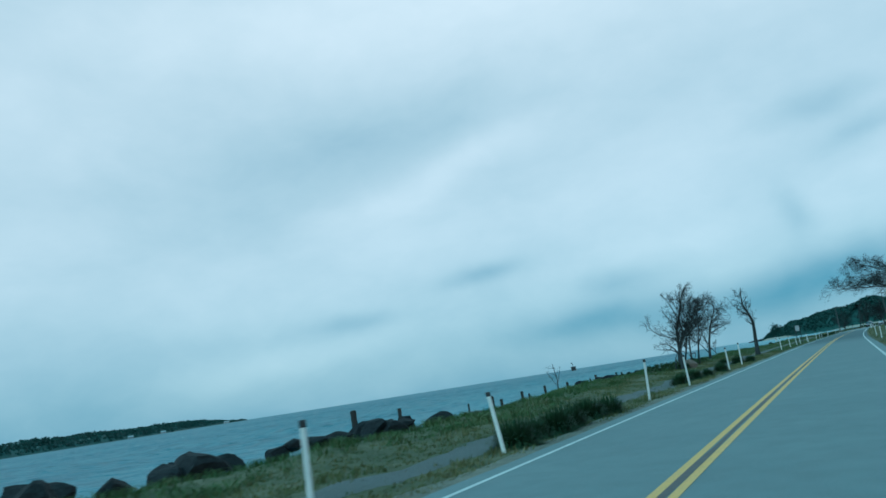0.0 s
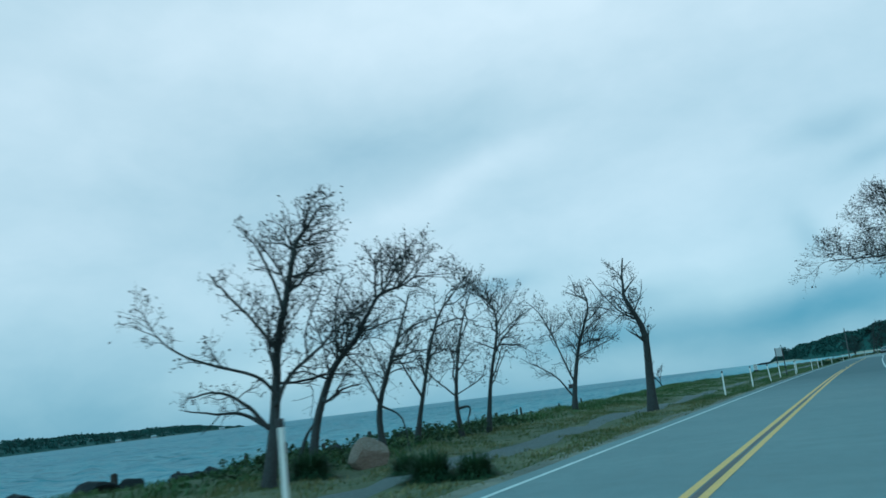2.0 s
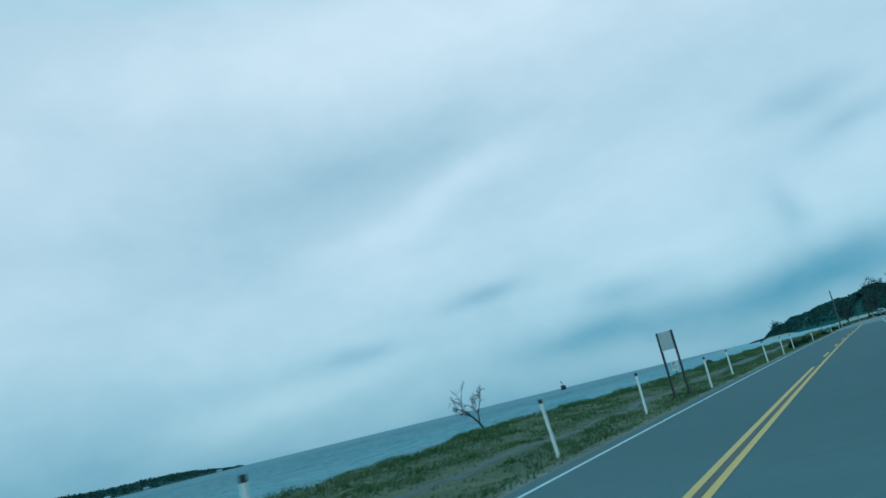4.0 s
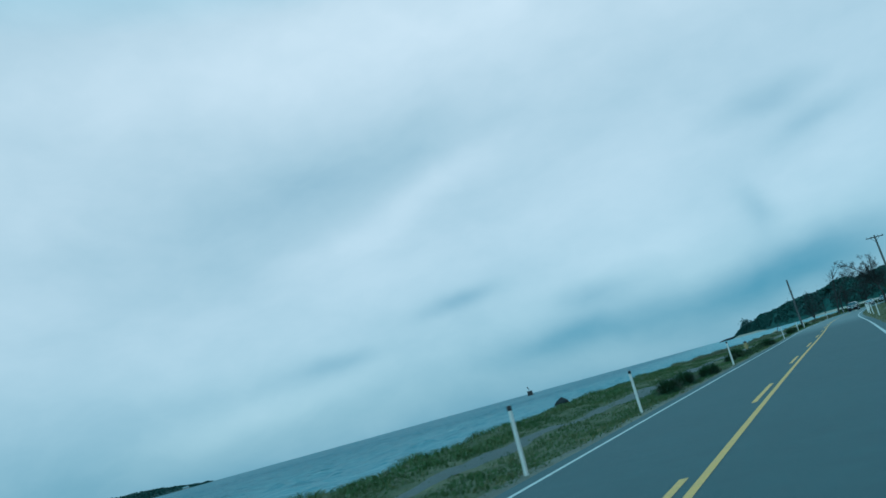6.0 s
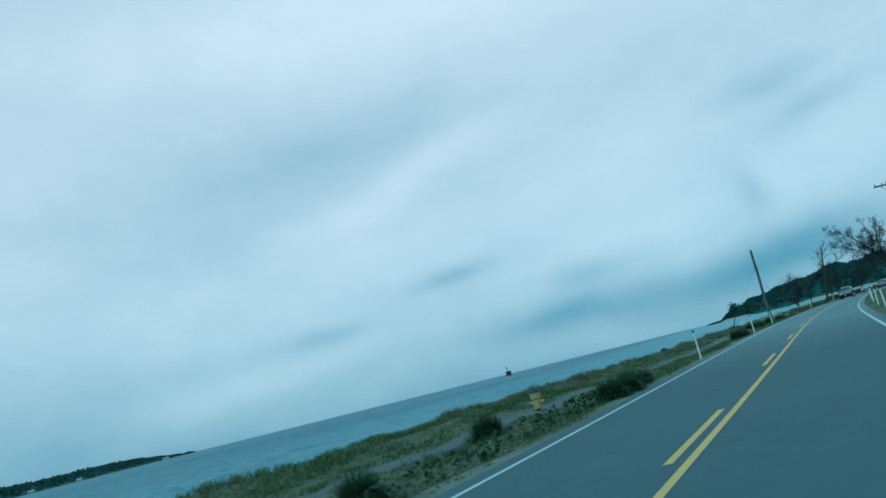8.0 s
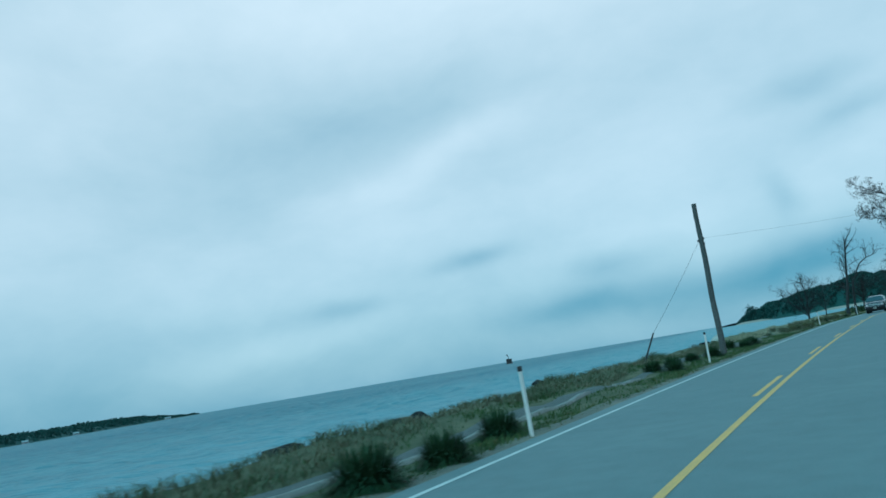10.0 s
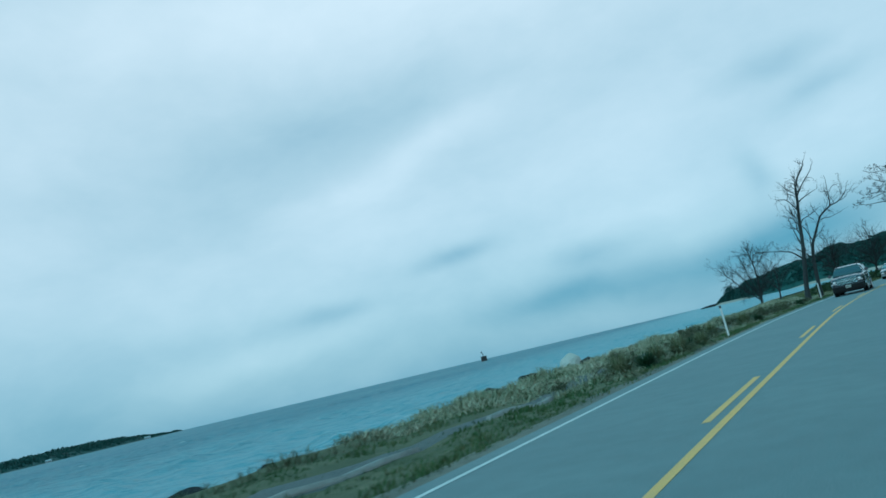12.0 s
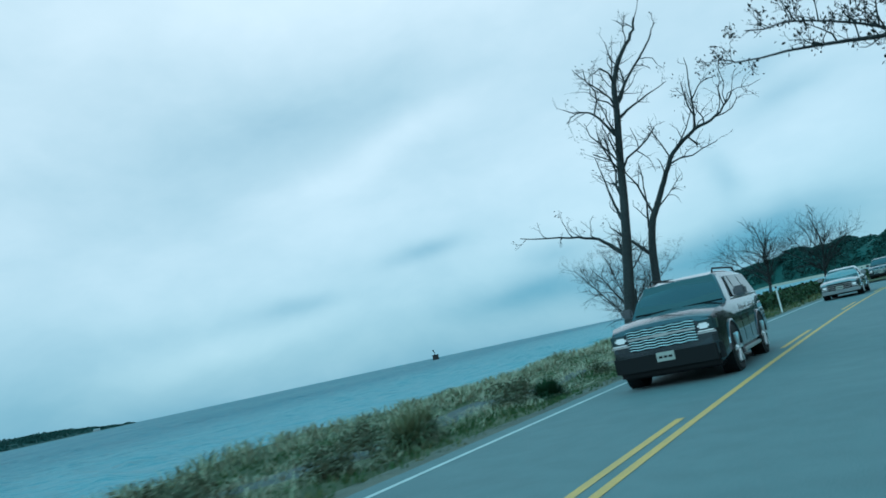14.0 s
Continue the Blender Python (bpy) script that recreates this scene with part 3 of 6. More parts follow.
def line_pole(x, y, h, turn):
    z = float(ground_z(x - road_x(y), y))
    t = thing("power_pole", (x, y, z), "wooden power pole with a crossarm beside the road", "utility pole", "power poles inland of the road", turn)
    part("pole", tube(bmesh.new(), [(0, 0, -0.3), (0, 0, h * 0.5), (0, 0, h)], [0.16, 0.14, 0.11], 10), POLE_WOOD, t)
    part("crossarm", box(bmesh.new(), (-1.3, -0.06, h - 0.35), (1.3, 0.06, h - 0.22), 0.01), POLE_WOOD, t)
    for dx in (-1.2, -0.5, 0.5, 1.2):
        part("insulator", tube(bmesh.new(), [(dx, 0, h - 0.22), (dx, 0, h - 0.12), (dx, 0, h - 0.05)], [0.03, 0.05, 0.03], 8), STEEL, t)
    for dx in (-0.7, 0.7):
        part("brace", tube(bmesh.new(), [(dx, 0.07, h - 0.3), (0, 0.1, h - 0.95)], [0.02, 0.02], 6), DARK_STEEL, t)


def yellow_marker():
    x, y = -3.35, 198.8
    z = float(ground_z(x - road_x(y), y))
    t = thing("fire_hydrant", (x, y, z), "faded yellow fire hydrant with a dark cap in the grass", "hydrant")
    YEL = material("faded_yellow", (0.36, 0.29, 0.13), 0.6, noises=[(6, 5, 0.5, (0.24, 0.21, 0.12))])
    part("foot", tube(bmesh.new(), [(0, 0, -0.08), (0, 0, 0.06), (0, 0, 0.16)], [0.22, 0.2, 0.13], 12), GRAVEL, t, "grey concrete foot")
    part("body", tube(bmesh.new(), [(0, 0, 0.15), (0, 0, 0.5), (0, 0, 0.52), (0, 0, 0.66)], [0.11, 0.10, 0.14, 0.14], 12), YEL, t)
    part("cap", tube(bmesh.new(), [(0, 0, 0.66), (0, 0, 0.74), (0, 0, 0.8)], [0.15, 0.12, 0.04], 12), POST_BLACK, t, "black cap")
    for a in (-1, 1):
        part("nozzle", tube(bmesh.new(), [(0.1 * a, 0, 0.42), (0.19 * a, 0, 0.42)], [0.05, 0.045], 8), YEL, t)


two_post_sign()
shore_notice()
utility_pole()
line_pole(12.9, 257.6, 9.7, 28)
line_pole(20.5, 303.0, 9.8, 30)
yellow_marker()

# ---------------------------------------------------------------- trees
class Wood:
    """Collects tapered tubes as arrays."""

    def __init__(self):
        self.v, self.f, self.n = [], [], 0

    def add(self, pts, radii, sides):
        pts = np.asarray(pts, float)
        k = len(pts)
        d = np.gradient(pts, axis=0)
        d /= np.linalg.norm(d, axis=1, keepdims=True) + 1e-9
        # carry one side direction along the line, so that the tube never twists
        q = np.cross(d[0], (1.0, 0, 0) if abs(d[0, 2]) > 0.7 else (0, 0, 1.0))
        a = np.empty_like(d)
        for i in range(k):
            q = q - d[i] * (q @ d[i])
            q = q / (np.linalg.norm(q) + 1e-9)
            a[i] = q
        b = np.cross(d, a)
        th = 2 * np.pi * np.arange(sides) / sides
        r = np.asarray(radii, float)[:, None, None]
        ring = pts[:, None] + r * (np.cos(th)[None, :, None] * a[:, None] + np.sin(th)[None, :, None] * b[:, None])
        i = np.arange(k - 1)[:, None] * sides + np.arange(sides)[None]
        j = np.arange(k - 1)[:, None] * sides + (np.arange(sides)[None] + 1) % sides
        self.f.append(np.stack([i, j, j + sides, i + sides], -1).reshape(-1, 4) + self.n)
        self.v.append(ring.reshape(-1, 3))
        self.n += k * sides

    def mesh(self, name, mat):
        return tri_mesh(name, np.concatenate(self.v), np.concatenate(self.f), mat, smooth=True)


def smooth_line(pts, per=4):
    """Catmull-Rom through the points."""
    p = np.asarray(pts, float)
    p = np.concatenate([[2 * p[0] - p[1]], p, [2 * p[-1] - p[-2]]])
    out = []
    for i in range(1, len(p) - 2):
        for t in np.arange(per) / per:
            out.append(0.5 * (2 * p[i] + (p[i + 1] - p[i - 1]) * t + (2 * p[i - 1] - 5 * p[i] + 4 * p[i + 1] - p[i + 2]) * t * t + (3 * p[i] - p[i - 1] - 3 * p[i + 1] + p[i + 2]) * t ** 3))
    out.append(p[-2])
    return np.array(out)


def tree(at, stems, label, seed, r0=0.16, face=0.0, density=1.0, reach=1.0, depth=0.6, leaves=1.9, leaf_mat=None, twig_up=0.35, group="", bare_below=1.6, levels=3):
    """A tree from its main limbs, given as (sideways, up) in metres; smaller boughs, twigs and leaves grow from them."""
    rng = np.random.RandomState(seed)
    t = thing("tree", at, label, "tree", group)
    side = np.array([math.cos(radians(face)), math.sin(radians(face)), 0.0])
    back = np.array([-side[1], side[0], 0.0])
    limbs, twigs, tips = Wood(), Wood(), []

    top = max(z for st in stems for _, z in st)

    def sprout(line, radii, level, total):
        """Boughs along a line of wood."""
        length = np.linalg.norm(np.diff(line, axis=0), axis=1).sum()
        if level > levels:
            tips.append(line[-1])
            if rng.rand() < 0.5:
                tips.append(line[len(line) // 2])
            return
        count = max(2, int(length * density * (2.0, 3.2, 4.6, 5.0)[min(level, 3)] + rng.rand()))
        for _ in range(count):
            u = rng.uniform(0.22 if level > 1 else 0.3, 1.0)
            k = u * (len(line) - 1)
            i = min(int(k), len(line) - 2)
            p = line[i] + (line[i + 1] - line[i]) * (k - i)
            if p[2] < bare_below:
                continue
            tan = line[i + 1] - line[i]
            tan /= np.linalg.norm(tan) + 1e-9
            out = rng.normal(size=3)
            out -= tan * (out @ tan)
            out /= np.linalg.norm(out) + 1e-9
            spread = rng.uniform(0.6, 1.25)
            dirn = tan * 0.75 + out * spread + np.array([0, 0, twig_up * rng.uniform(0.2, 1.4)])
            dirn /= np.linalg.norm(dirn)
            head = max(0.15, 1.0 - max(0.0, p[2] - 0.88 * top) / (0.26 * top))
            ln = head * reach * total * (0.34, 0.30, 0.24, 0.2)[min(level, 3)] * rng.uniform(0.55, 1.3) * (1.15 - 0.45 * u)
            m = 5 if level < 3 else 4
            step = ln / (m - 1)
            pts = [p]
            for _k in range(m - 1):
                dirn = dirn + rng.normal(scale=0.30, size=3) + np.array([0, 0, 0.07 * twig_up])
                dirn /= np.linalg.norm(dirn)
                pts.append(pts[-1] + dirn * step)
            r_here = radii[0] + (radii[1] - radii[0]) * u
            ra = min(r_here * 0.62, 0.016 * ln + 0.006)
            rb = max(ra * 0.35, 0.0035)
            rr = np.linspace(ra, rb, m)
            (limbs if level == 1 else twigs).add(pts, rr, (6, 5, 4, 3)[min(level, 3)])
            sprout(np.array(pts), (ra, rb), level + 1, max(ln * 2.6, total * 0.5))

    grown = []
    for n, st in enumerate(stems):
        v = rng.uniform(-1, 1) * depth
        pts = []
        z0 = st[0][1]
        for u, z in st:
            d = v * (max(z - z0, 0) / max(top, 1)) * 2.0 if n else 0.25 * depth * math.sin(z * 1.3 + seed)
            pts.append(side * u + back * d + np.array([0, 0, z]))
        # a limb springs from the wood already grown
        near = None
        if n and z0 > 0.2:
            wood = np.concatenate([g[0] for g in grown])
            thick = np.concatenate([g[1] for g in grown])
            gap = np.linalg.norm(wood - pts[0], axis=1)
            near = int(np.argmin(gap))
            if gap[near] > 0.12:
                pts.insert(0, wood[near])
            else:
                pts[0] = wood[near]
        line = smooth_line(pts, 4)
        line += rng.normal(scale=0.012 * top / 6, size=line.shape) * np.linspace(0, 1, len(line))[:, None]
        ra = r0 * (1.0 if n == 0 else max(0.30, 0.64 * (1 - z0 / top)))
        if near is not None:
            ra = min(ra, 0.9 * thick[near])
        rb = max(0.012, ra * 0.14)
        rr = ra + (rb - ra) * np.linspace(0, 1, len(line)) ** 0.8
        if n == 0:
            line[0, 2] -= 0.3
            rr[0] *= 1.35
            rr[1] *= 1.12
        grown.append((line, rr))
        limbs.add(line, rr, 10 if n == 0 else 8)
        length = np.linalg.norm(np.diff(line, axis=0), axis=1).sum()
        sprout(line, (ra, rb), 1, max(length, 0.45 * top))
    part("trunk", limbs.mesh("trunk", BARK), None, t)
    if twigs.n:
        part("crown", twigs.mesh("crown", TWIG), None, t, "bare fine twigs")
    if leaves and tips:
        tips_a = np.array(tips)
        n = int(len(tips_a) * leaves)
        c = tips_a[rng.randint(0, len(tips_a), n)] + rng.normal(scale=0.06, size=(n, 3))
        a = rng.normal(size=(n, 3))
        a /= np.linalg.norm(a, axis=1, keepdims=True)
        b = np.cross(a, rng.normal(size=(n, 3)))
        b /= np.linalg.norm(b, axis=1, keepdims=True)
        sz = rng.uniform(0.02, 0.05, size=(n, 1))
        v = np.stack([c - a * sz, c + b * sz * 0.5, c + a * sz, c - b * sz * 0.5], 1).reshape(-1, 3)
        f = np.arange(4 * n).reshape(-1, 4)
        part("leaves", tri_mesh("leaves", v, f, leaf_mat or LEAF_DRY), None, t, "sparse dry leaves and pods")
    return t


GROVE = "bare trees in the shore grove"
BARE = "nearly bare spreading tree with dark bark on the grassy bank"


def on_bank(x, y):
    return x, y, float(ground_z(x - road_x(y), y)) - 0.05


tree(on_bank(-10.7, 57.3), [[(0.00, 0), (0.14, 0.8), (0.27, 1.69), (0.42, 3.0), (0.73, 4.23), (0.93, 5.05), (1.25, 5.5), (1.55, 5.98)], [(0.32, 1.75), (0.59, 2.24), (1.30, 2.82), (1.91, 3.34), (2.52, 3.52)], [(0.04, 1.3), (-0.28, 1.71), (-0.82, 2.07), (-1.53, 2.03)],
     [(0.06, 1.25), (-0.41, 1.58), (-0.95, 1.65), (-1.58, 1.78)], [(0.28, 1.86), (-0.08, 2.32), (-1.00, 2.66), (-1.78, 3.07), (-2.18, 3.68)], [(0.39, 2.85), (-0.11, 3.54), (-0.55, 4.05), (-0.91, 4.51)], [(0.57, 3.58), (0.43, 4.35), (0.13, 5.14), (-0.14, 5.5)],
     [(0.78, 4.39), (1.20, 4.47), (1.80, 4.52)], [(0.93, 5.05), (0.66, 5.6)], [(0.93, 5.05), (1.23, 5.1), (1.82, 5.15)], [(1.00, 2.6), (1.05, 3.3), (1.44, 4.1)], [(0.22, 1.1), (0.38, 0.5), (0.45, 0.0)]],
     BARE, 11, 0.155, 41, density=1.35, reach=0.78, depth=1.0, leaves=1.3, group=GROVE)
tree(on_bank(-11.1, 59.3), [[(0.00, 0), (0.19, 1.14), (0.68, 2.39), (1.27, 3.07), (1.88, 4.02), (2.45, 4.23), (2.98, 4.5)], [(-0.37, 0), (-0.10, 0.85), (0.25, 1.32)], [(0.57, 2.22), (0.50, 2.88), (0.21, 3.9)], [(0.83, 2.65), (0.83, 3.2), (0.94, 4.04), (1.21, 4.85)],
     [(0.45, 1.67), (0.84, 1.9), (1.31, 1.99)], [(0.43, 2.23), (0.02, 2.42), (-0.36, 2.38)], [(1.88, 4.02), (1.95, 4.66), (2.12, 5.2)], [(2.45, 4.23), (2.64, 4.8), (2.81, 5.2)], [(1.36, 3.2), (2.04, 3.4), (2.64, 3.5)]],
     "leaning nearly bare tree with two stems on the bank", 12, 0.125, 41, density=1.25, reach=0.9, depth=0.9, leaves=1.2, group=GROVE)
tree(on_bank(-11.5, 63.0), [[(0, 0), (0, 1.4), (0.7, 3.1), (1.2, 4.5)], [(0, 1.5), (-0.4, 2.5), (-1.3, 3.5)], [(0.7, 3.0), (1.2, 3.5), (2.1, 3.7)], [(0.2, 2.4), (-0.2, 3.6)], [(0.05, 1.4), (0.6, 1.0), (0.75, 0.0)]],
     BARE, 13, 0.125, 25, group=GROVE)
tree(on_bank(-11.5, 65.5), [[(-0.35, 0), (0, 1.4), (0.7, 3.7), (1.8, 5.0)], [(0, 1.4), (-0.4, 2.2), (-0.8, 3.1)]], "slender curving nearly bare tree on the bank", 14, 0.10, 25, group=GROVE)
tree(on_bank(-11.5, 68.2), [[(-0.15, 0), (-0.2, 1.4), (0.2, 3.6), (0.7, 4.9)], [(-0.2, 1.4), (-0.9, 2.1), (-1.2, 2.5)], [(-0.1, 1.5), (0.7, 1.9), (0.9, 2.3)], [(-0.1, 2.9), (-0.8, 3.2)], [(0.2, 1.0), (0.1, 0.5), (0.2, 0)]],
     BARE, 15, 0.10, 25, group=GROVE)
tree(on_bank(-11.2, 70.0), [[(-0.3, 0), (0, 1.8), (0.5, 4.0), (-0.1, 5.2)], [(0.4, 3.3), (1.2, 3.9), (2.0, 4.3)], [(0.1, 1.8), (0.7, 2.9)], [(0.3, 3.0), (-0.4, 3.3)]], BARE, 16, 0.10, 25, group=GROVE)
tree(on_bank(-12.2, 82.0), [[(-0.1, 0), (0.15, 1.5), (0.6, 3.2), (1.3, 5.0), (1.2, 6.0)], [(0, 1.7), (-1.0, 4.8), (-1.8, 5.9)], [(-0.1, 0.8), (-0.9, 1.9), (-2.4, 2.9)], [(0.5, 2.7), (1.9, 3.2), (2.6, 3.5)], [(0.5, 3.3), (1.7, 4.4), (2.5, 4.9)]],
     BARE, 17, 0.15, 20, group=GROVE)
tree(on_bank(-7.2, 76.7), [[(0, 0), (0.12, 1.6), (0.18, 3.2), (-0.15, 4.2), (-0.4, 5.0), (-0.2, 6.5)], [(0.0, 3.8), (-0.8, 4.4), (-1.7, 5.8)], [(0.13, 2.2), (0.3, 2.9), (0.38, 3.5)], [(-0.3, 4.5), (0.4, 4.7)], [(0.1, 2.9), (-0.5, 3.5)], [(-0.4, 5.0), (0.2, 5.6)]],
     "half-dead leaning tree with a broken stub on the verge", 18, 0.215, 15, density=0.8, reach=0.75, bare_below=2.6, group=GROVE)
tree((-18.07, 129.5, -0.08), [[(0, 0), (-0.28, 0.6), (-0.64, 1.08), (-1.04, 1.5), (-1.55, 1.76)], [(-1.0, 1.45), (-1.08, 2.03), (-1.32, 2.6)], [(-1.06, 1.9), (-1.35, 2.05), (-1.6, 2.25)], [(-1.06, 1.9), (-0.91, 2.5), (-0.68, 3.1)],
     [(-0.28, 0.6), (-0.27, 1.17), (-0.49, 1.6), (-0.3, 2.3)], [(-0.45, 1.5), (-0.15, 2.1), (0.4, 2.45)], [(-0.27, 1.17), (0.02, 1.9), (0.12, 2.6)], [(-0.49, 1.6), (-0.78, 1.75), (-0.95, 1.7)]],
     "small dead leaning tree on the water's edge", 19, 0.085, 35, density=2.6, reach=0.75, leaves=0, bare_below=0.9, levels=3, depth=0.3)
tree(on_bank(-15.0, 42.5), [[(0, 0), (0.05, 0.6), (-0.1, 1.6)], [(0, 0.3), (0.4, 1.4)], [(0, 0.3), (-0.5, 1.2)]], "leafless shrub on the beach", 20, 0.035, 25, leaves=0.2, bare_below=0.3, levels=2)
tree(on_bank(-13.4, 150.5), [[(0, 0), (-0.1, 0.5), (-0.35, 1.2)], [(0, 0.3), (0.35, 1.1)]], "leafless shrub on the shore bank", 21, 0.025, 25, leaves=0.1, bare_below=0.3, levels=2)

# the tall broken pair above the bend
SNAG = "tall half-dead tree with broken limbs above the verge"
tree((7.1, 334.0, 0.0), [[(0, 0), (0.25, 1.6), (0.7, 3.8), (1.05, 6.0), (1.4, 8.2), (1.7, 9.4), (2.3, 10.2), (2.65, 10.9)], [(1.3, 7.6), (1.9, 8.0), (3.1, 8.5)], [(1.45, 8.2), (2.0, 9.0), (2.9, 10.0), (3.2, 10.5)],
     [(1.1, 7.3), (0.65, 8.1), (0.1, 8.3), (-0.3, 8.1)], [(0.65, 8.1), (0.85, 8.8), (0.3, 9.8)], [(0.65, 4.6), (0.5, 5.5), (0.35, 6.7)], [(0.35, 3.5), (-0.2, 4.0), (-1.1, 4.3), (-2.8, 4.65)]],
     SNAG, 31, 0.225, 5, density=0.55, reach=0.62, depth=0.3, leaves=0.5, bare_below=3.4)
tree((8.1, 335.0, 0.0), [[(0, 0), (0.15, 2.2), (0.4, 3.9), (0.75, 4.7), (1.2, 5.5), (1.7, 6.3), (2.55, 6.9), (3.25, 7.1), (3.9, 7.7)], [(2.55, 6.9), (2.7, 7.9), (2.8, 9.4)], [(2.7, 7.9), (3.1, 8.35), (3.6, 8.45)], [(0.35, 4.1), (0.5, 5.2), (0.55, 6.3)],
     [(0.3, 3.2), (-0.5, 4.0), (-0.9, 4.4)]], SNAG, 32, 0.17, 5, density=0.55, reach=0.62, depth=0.3, leaves=0.5, bare_below=3.0)


def fan_tree(x, y, h, w, seed, label, **kw):
    """A vase-shaped tree of several rising limbs."""
    rng = random.Random(seed)
    fork = h * rng.uniform(0.2, 0.28)
    stems = [[(0, 0), (0.03 * w, fork), (0.06 * w, h * 0.6), (0.02 * w, h)]]
    for k in (-0.5, -0.3, -0.12, 0.15, 0.33, 0.52):
        stems.append([(0.02 * w, fork * rng.uniform(0.8, 1.3)), (k * w * 0.5, h * rng.uniform(0.5, 0.6)), (k * w, h * rng.uniform(0.72, 0.95) * (1 - 0.25 * abs(k)))])
    return tree(on_bank(x, y), stems, label, seed, h * 0.026, kw.pop("face", 5), **kw)


fan_tree(1.7, 368.5, 8.8, 8.0, 41, "bare round-headed tree on the grassy point", density=0.85, leaves=0.5, depth=2.0)
fan_tree(11.4, 396.0, 7.6, 9.0, 42, "bare fan-shaped tree beside the far bend", density=0.8, leaves=0.4, depth=2.0, levels=2, reach=1.3)
fan_tree(16.9, 398.0, 7.8, 9.0, 43, "bare fan-shaped tree beside the far bend", density=0.8, leaves=0.4, depth=2.0, levels=2, reach=1.3)
fan_tree(4.6, 352.0, 4.2, 3.6, 44, "small bare tree leaning over the bank", density=0.7, leaves=0.2, levels=2)

# trees inland whose boughs hang over the road
OVER = "old tree with dark bark and boughs over the road"
tree((8.0, 75.0, -0.15), [[(0, 0), (-0.4, 2.4), (-0.6, 4.4), (0.2, 7.6)], [(-0.4, 2.6), (-2.4, 4.0), (-5.0, 4.5), (-7.7, 4.75)], [(-0.5, 3.2), (-2.4, 5.0), (-4.8, 6.4), (-6.0, 6.5)], [(-0.5, 4.0), (1.5, 6.0), (3.2, 7.2)], [(-0.5, 3.6), (-1.6, 5.8), (-2.6, 7.6)], [(-0.5, 3.0), (-3.0, 5.2), (-6.4, 5.6)]],
     OVER, 51, 0.26, 0, density=1.9, reach=0.7, depth=1.6, leaves=0.7, bare_below=3.0)
tree((12.8, 276.0, -0.1), [[(0, 0), (-0.2, 2.2), (-0.4, 4.2), (-0.1, 8.5)], [(-0.3, 2.6), (-1.8, 4.4), (-3.4, 5.6), (-5.0, 6.2)], [(-0.4, 3.6), (-1.8, 5.8), (-3.4, 7.4), (-4.9, 8.4)], [(-0.3, 3.2), (1.4, 5.0), (3.0, 6.4)], [(-0.4, 4.0), (-1.0, 6.4), (-1.6, 8.8)], [(-0.3, 3.4), (-1.8, 5.2), (-4.2, 7.0)]],
     OVER, 52, 0.24, 8, density=1.8, reach=0.6, depth=1.6, leaves=1.5, bare_below=3.4)
tree((17.6, 324.0, 0.2), [[(0, 0), (-0.2, 2.0), (-0.4, 3.8), (0.1, 7.5)], [(-0.3, 2.8), (-2.0, 4.5), (-3.8, 5.0), (-5.6, 5.2)], [(-0.4, 3.4), (-2.2, 5.2), (-4.0, 6.2), (-5.0, 6.8)], [(-0.4, 3.8), (-1.6, 5.8), (-2.8, 7.2)], [(-0.3, 3.0), (1.5, 5.0), (3.2, 6.0)], [(-0.3, 3.1), (-2.0, 4.4), (-3.8, 5.6), (-5.2, 5.9)]],
     OVER, 53, 0.22, 4, twig_up=0.9, density=1.3, reach=0.42, depth=1.0, leaves=2.4, bare_below=3.4)
tree((16.9, 311.0, -0.3), [[(0, 0), (-0.2, 2.0), (-0.4, 3.8), (0.1, 7.2)], [(-0.3, 2.8), (-2.0, 4.6), (-3.8, 5.2), (-5.6, 5.0)], [(-0.4, 3.4), (-2.2, 5.2), (-4.0, 6.0), (-5.2, 6.2)], [(-0.4, 3.8), (-1.6, 5.8), (-2.8, 7.0)], [(-0.3, 3.0), (1.5, 5.0), (3.2, 6.0)]],
     OVER, 54, 0.2, 2, twig_up=0.5, density=1.1, reach=0.42, depth=0.8, leaves=2.4, bare_below=3.4)

# ---------------------------------------------------------------- far land and sea marks
def leaf_mass(name, centres, sizes, mat, seed, per=12, leaf=0.45):
    """Crowns of many small tilted leaf sprays, as one mesh, so that outlines stay ragged."""
    rng = np.random.RandomState(seed)
    n = len(centres)
    d = rng.normal(size=(n, per, 3))
    d *= (rng.rand(n, per, 1) ** 0.4) / (np.linalg.norm(d, axis=2, keepdims=True) + 1e-9)
    c = (centres[:, None] + d * sizes[:, None]).reshape(-1, 3)
    m = len(c)
    r = (leaf * sizes.mean(axis=1)[:, None] * rng.uniform(0.6, 1.3, (n, per))).reshape(-1, 1)
    a = rng.normal(size=(m, 3))
    a[:, 2] *= 0.7
    a /= np.linalg.norm(a, axis=1, keepdims=True)
    b = np.cross(a, rng.normal(size=(m, 3)))
    b /= np.linalg.norm(b, axis=1, keepdims=True)
    v = np.stack([c - a * r, c + b * r * 0.7, c + a * r, c - b * r * 0.7], 1).reshape(-1, 3)
    return tri_mesh(name, v, np.arange(4 * m).reshape(-1, 4), mat)


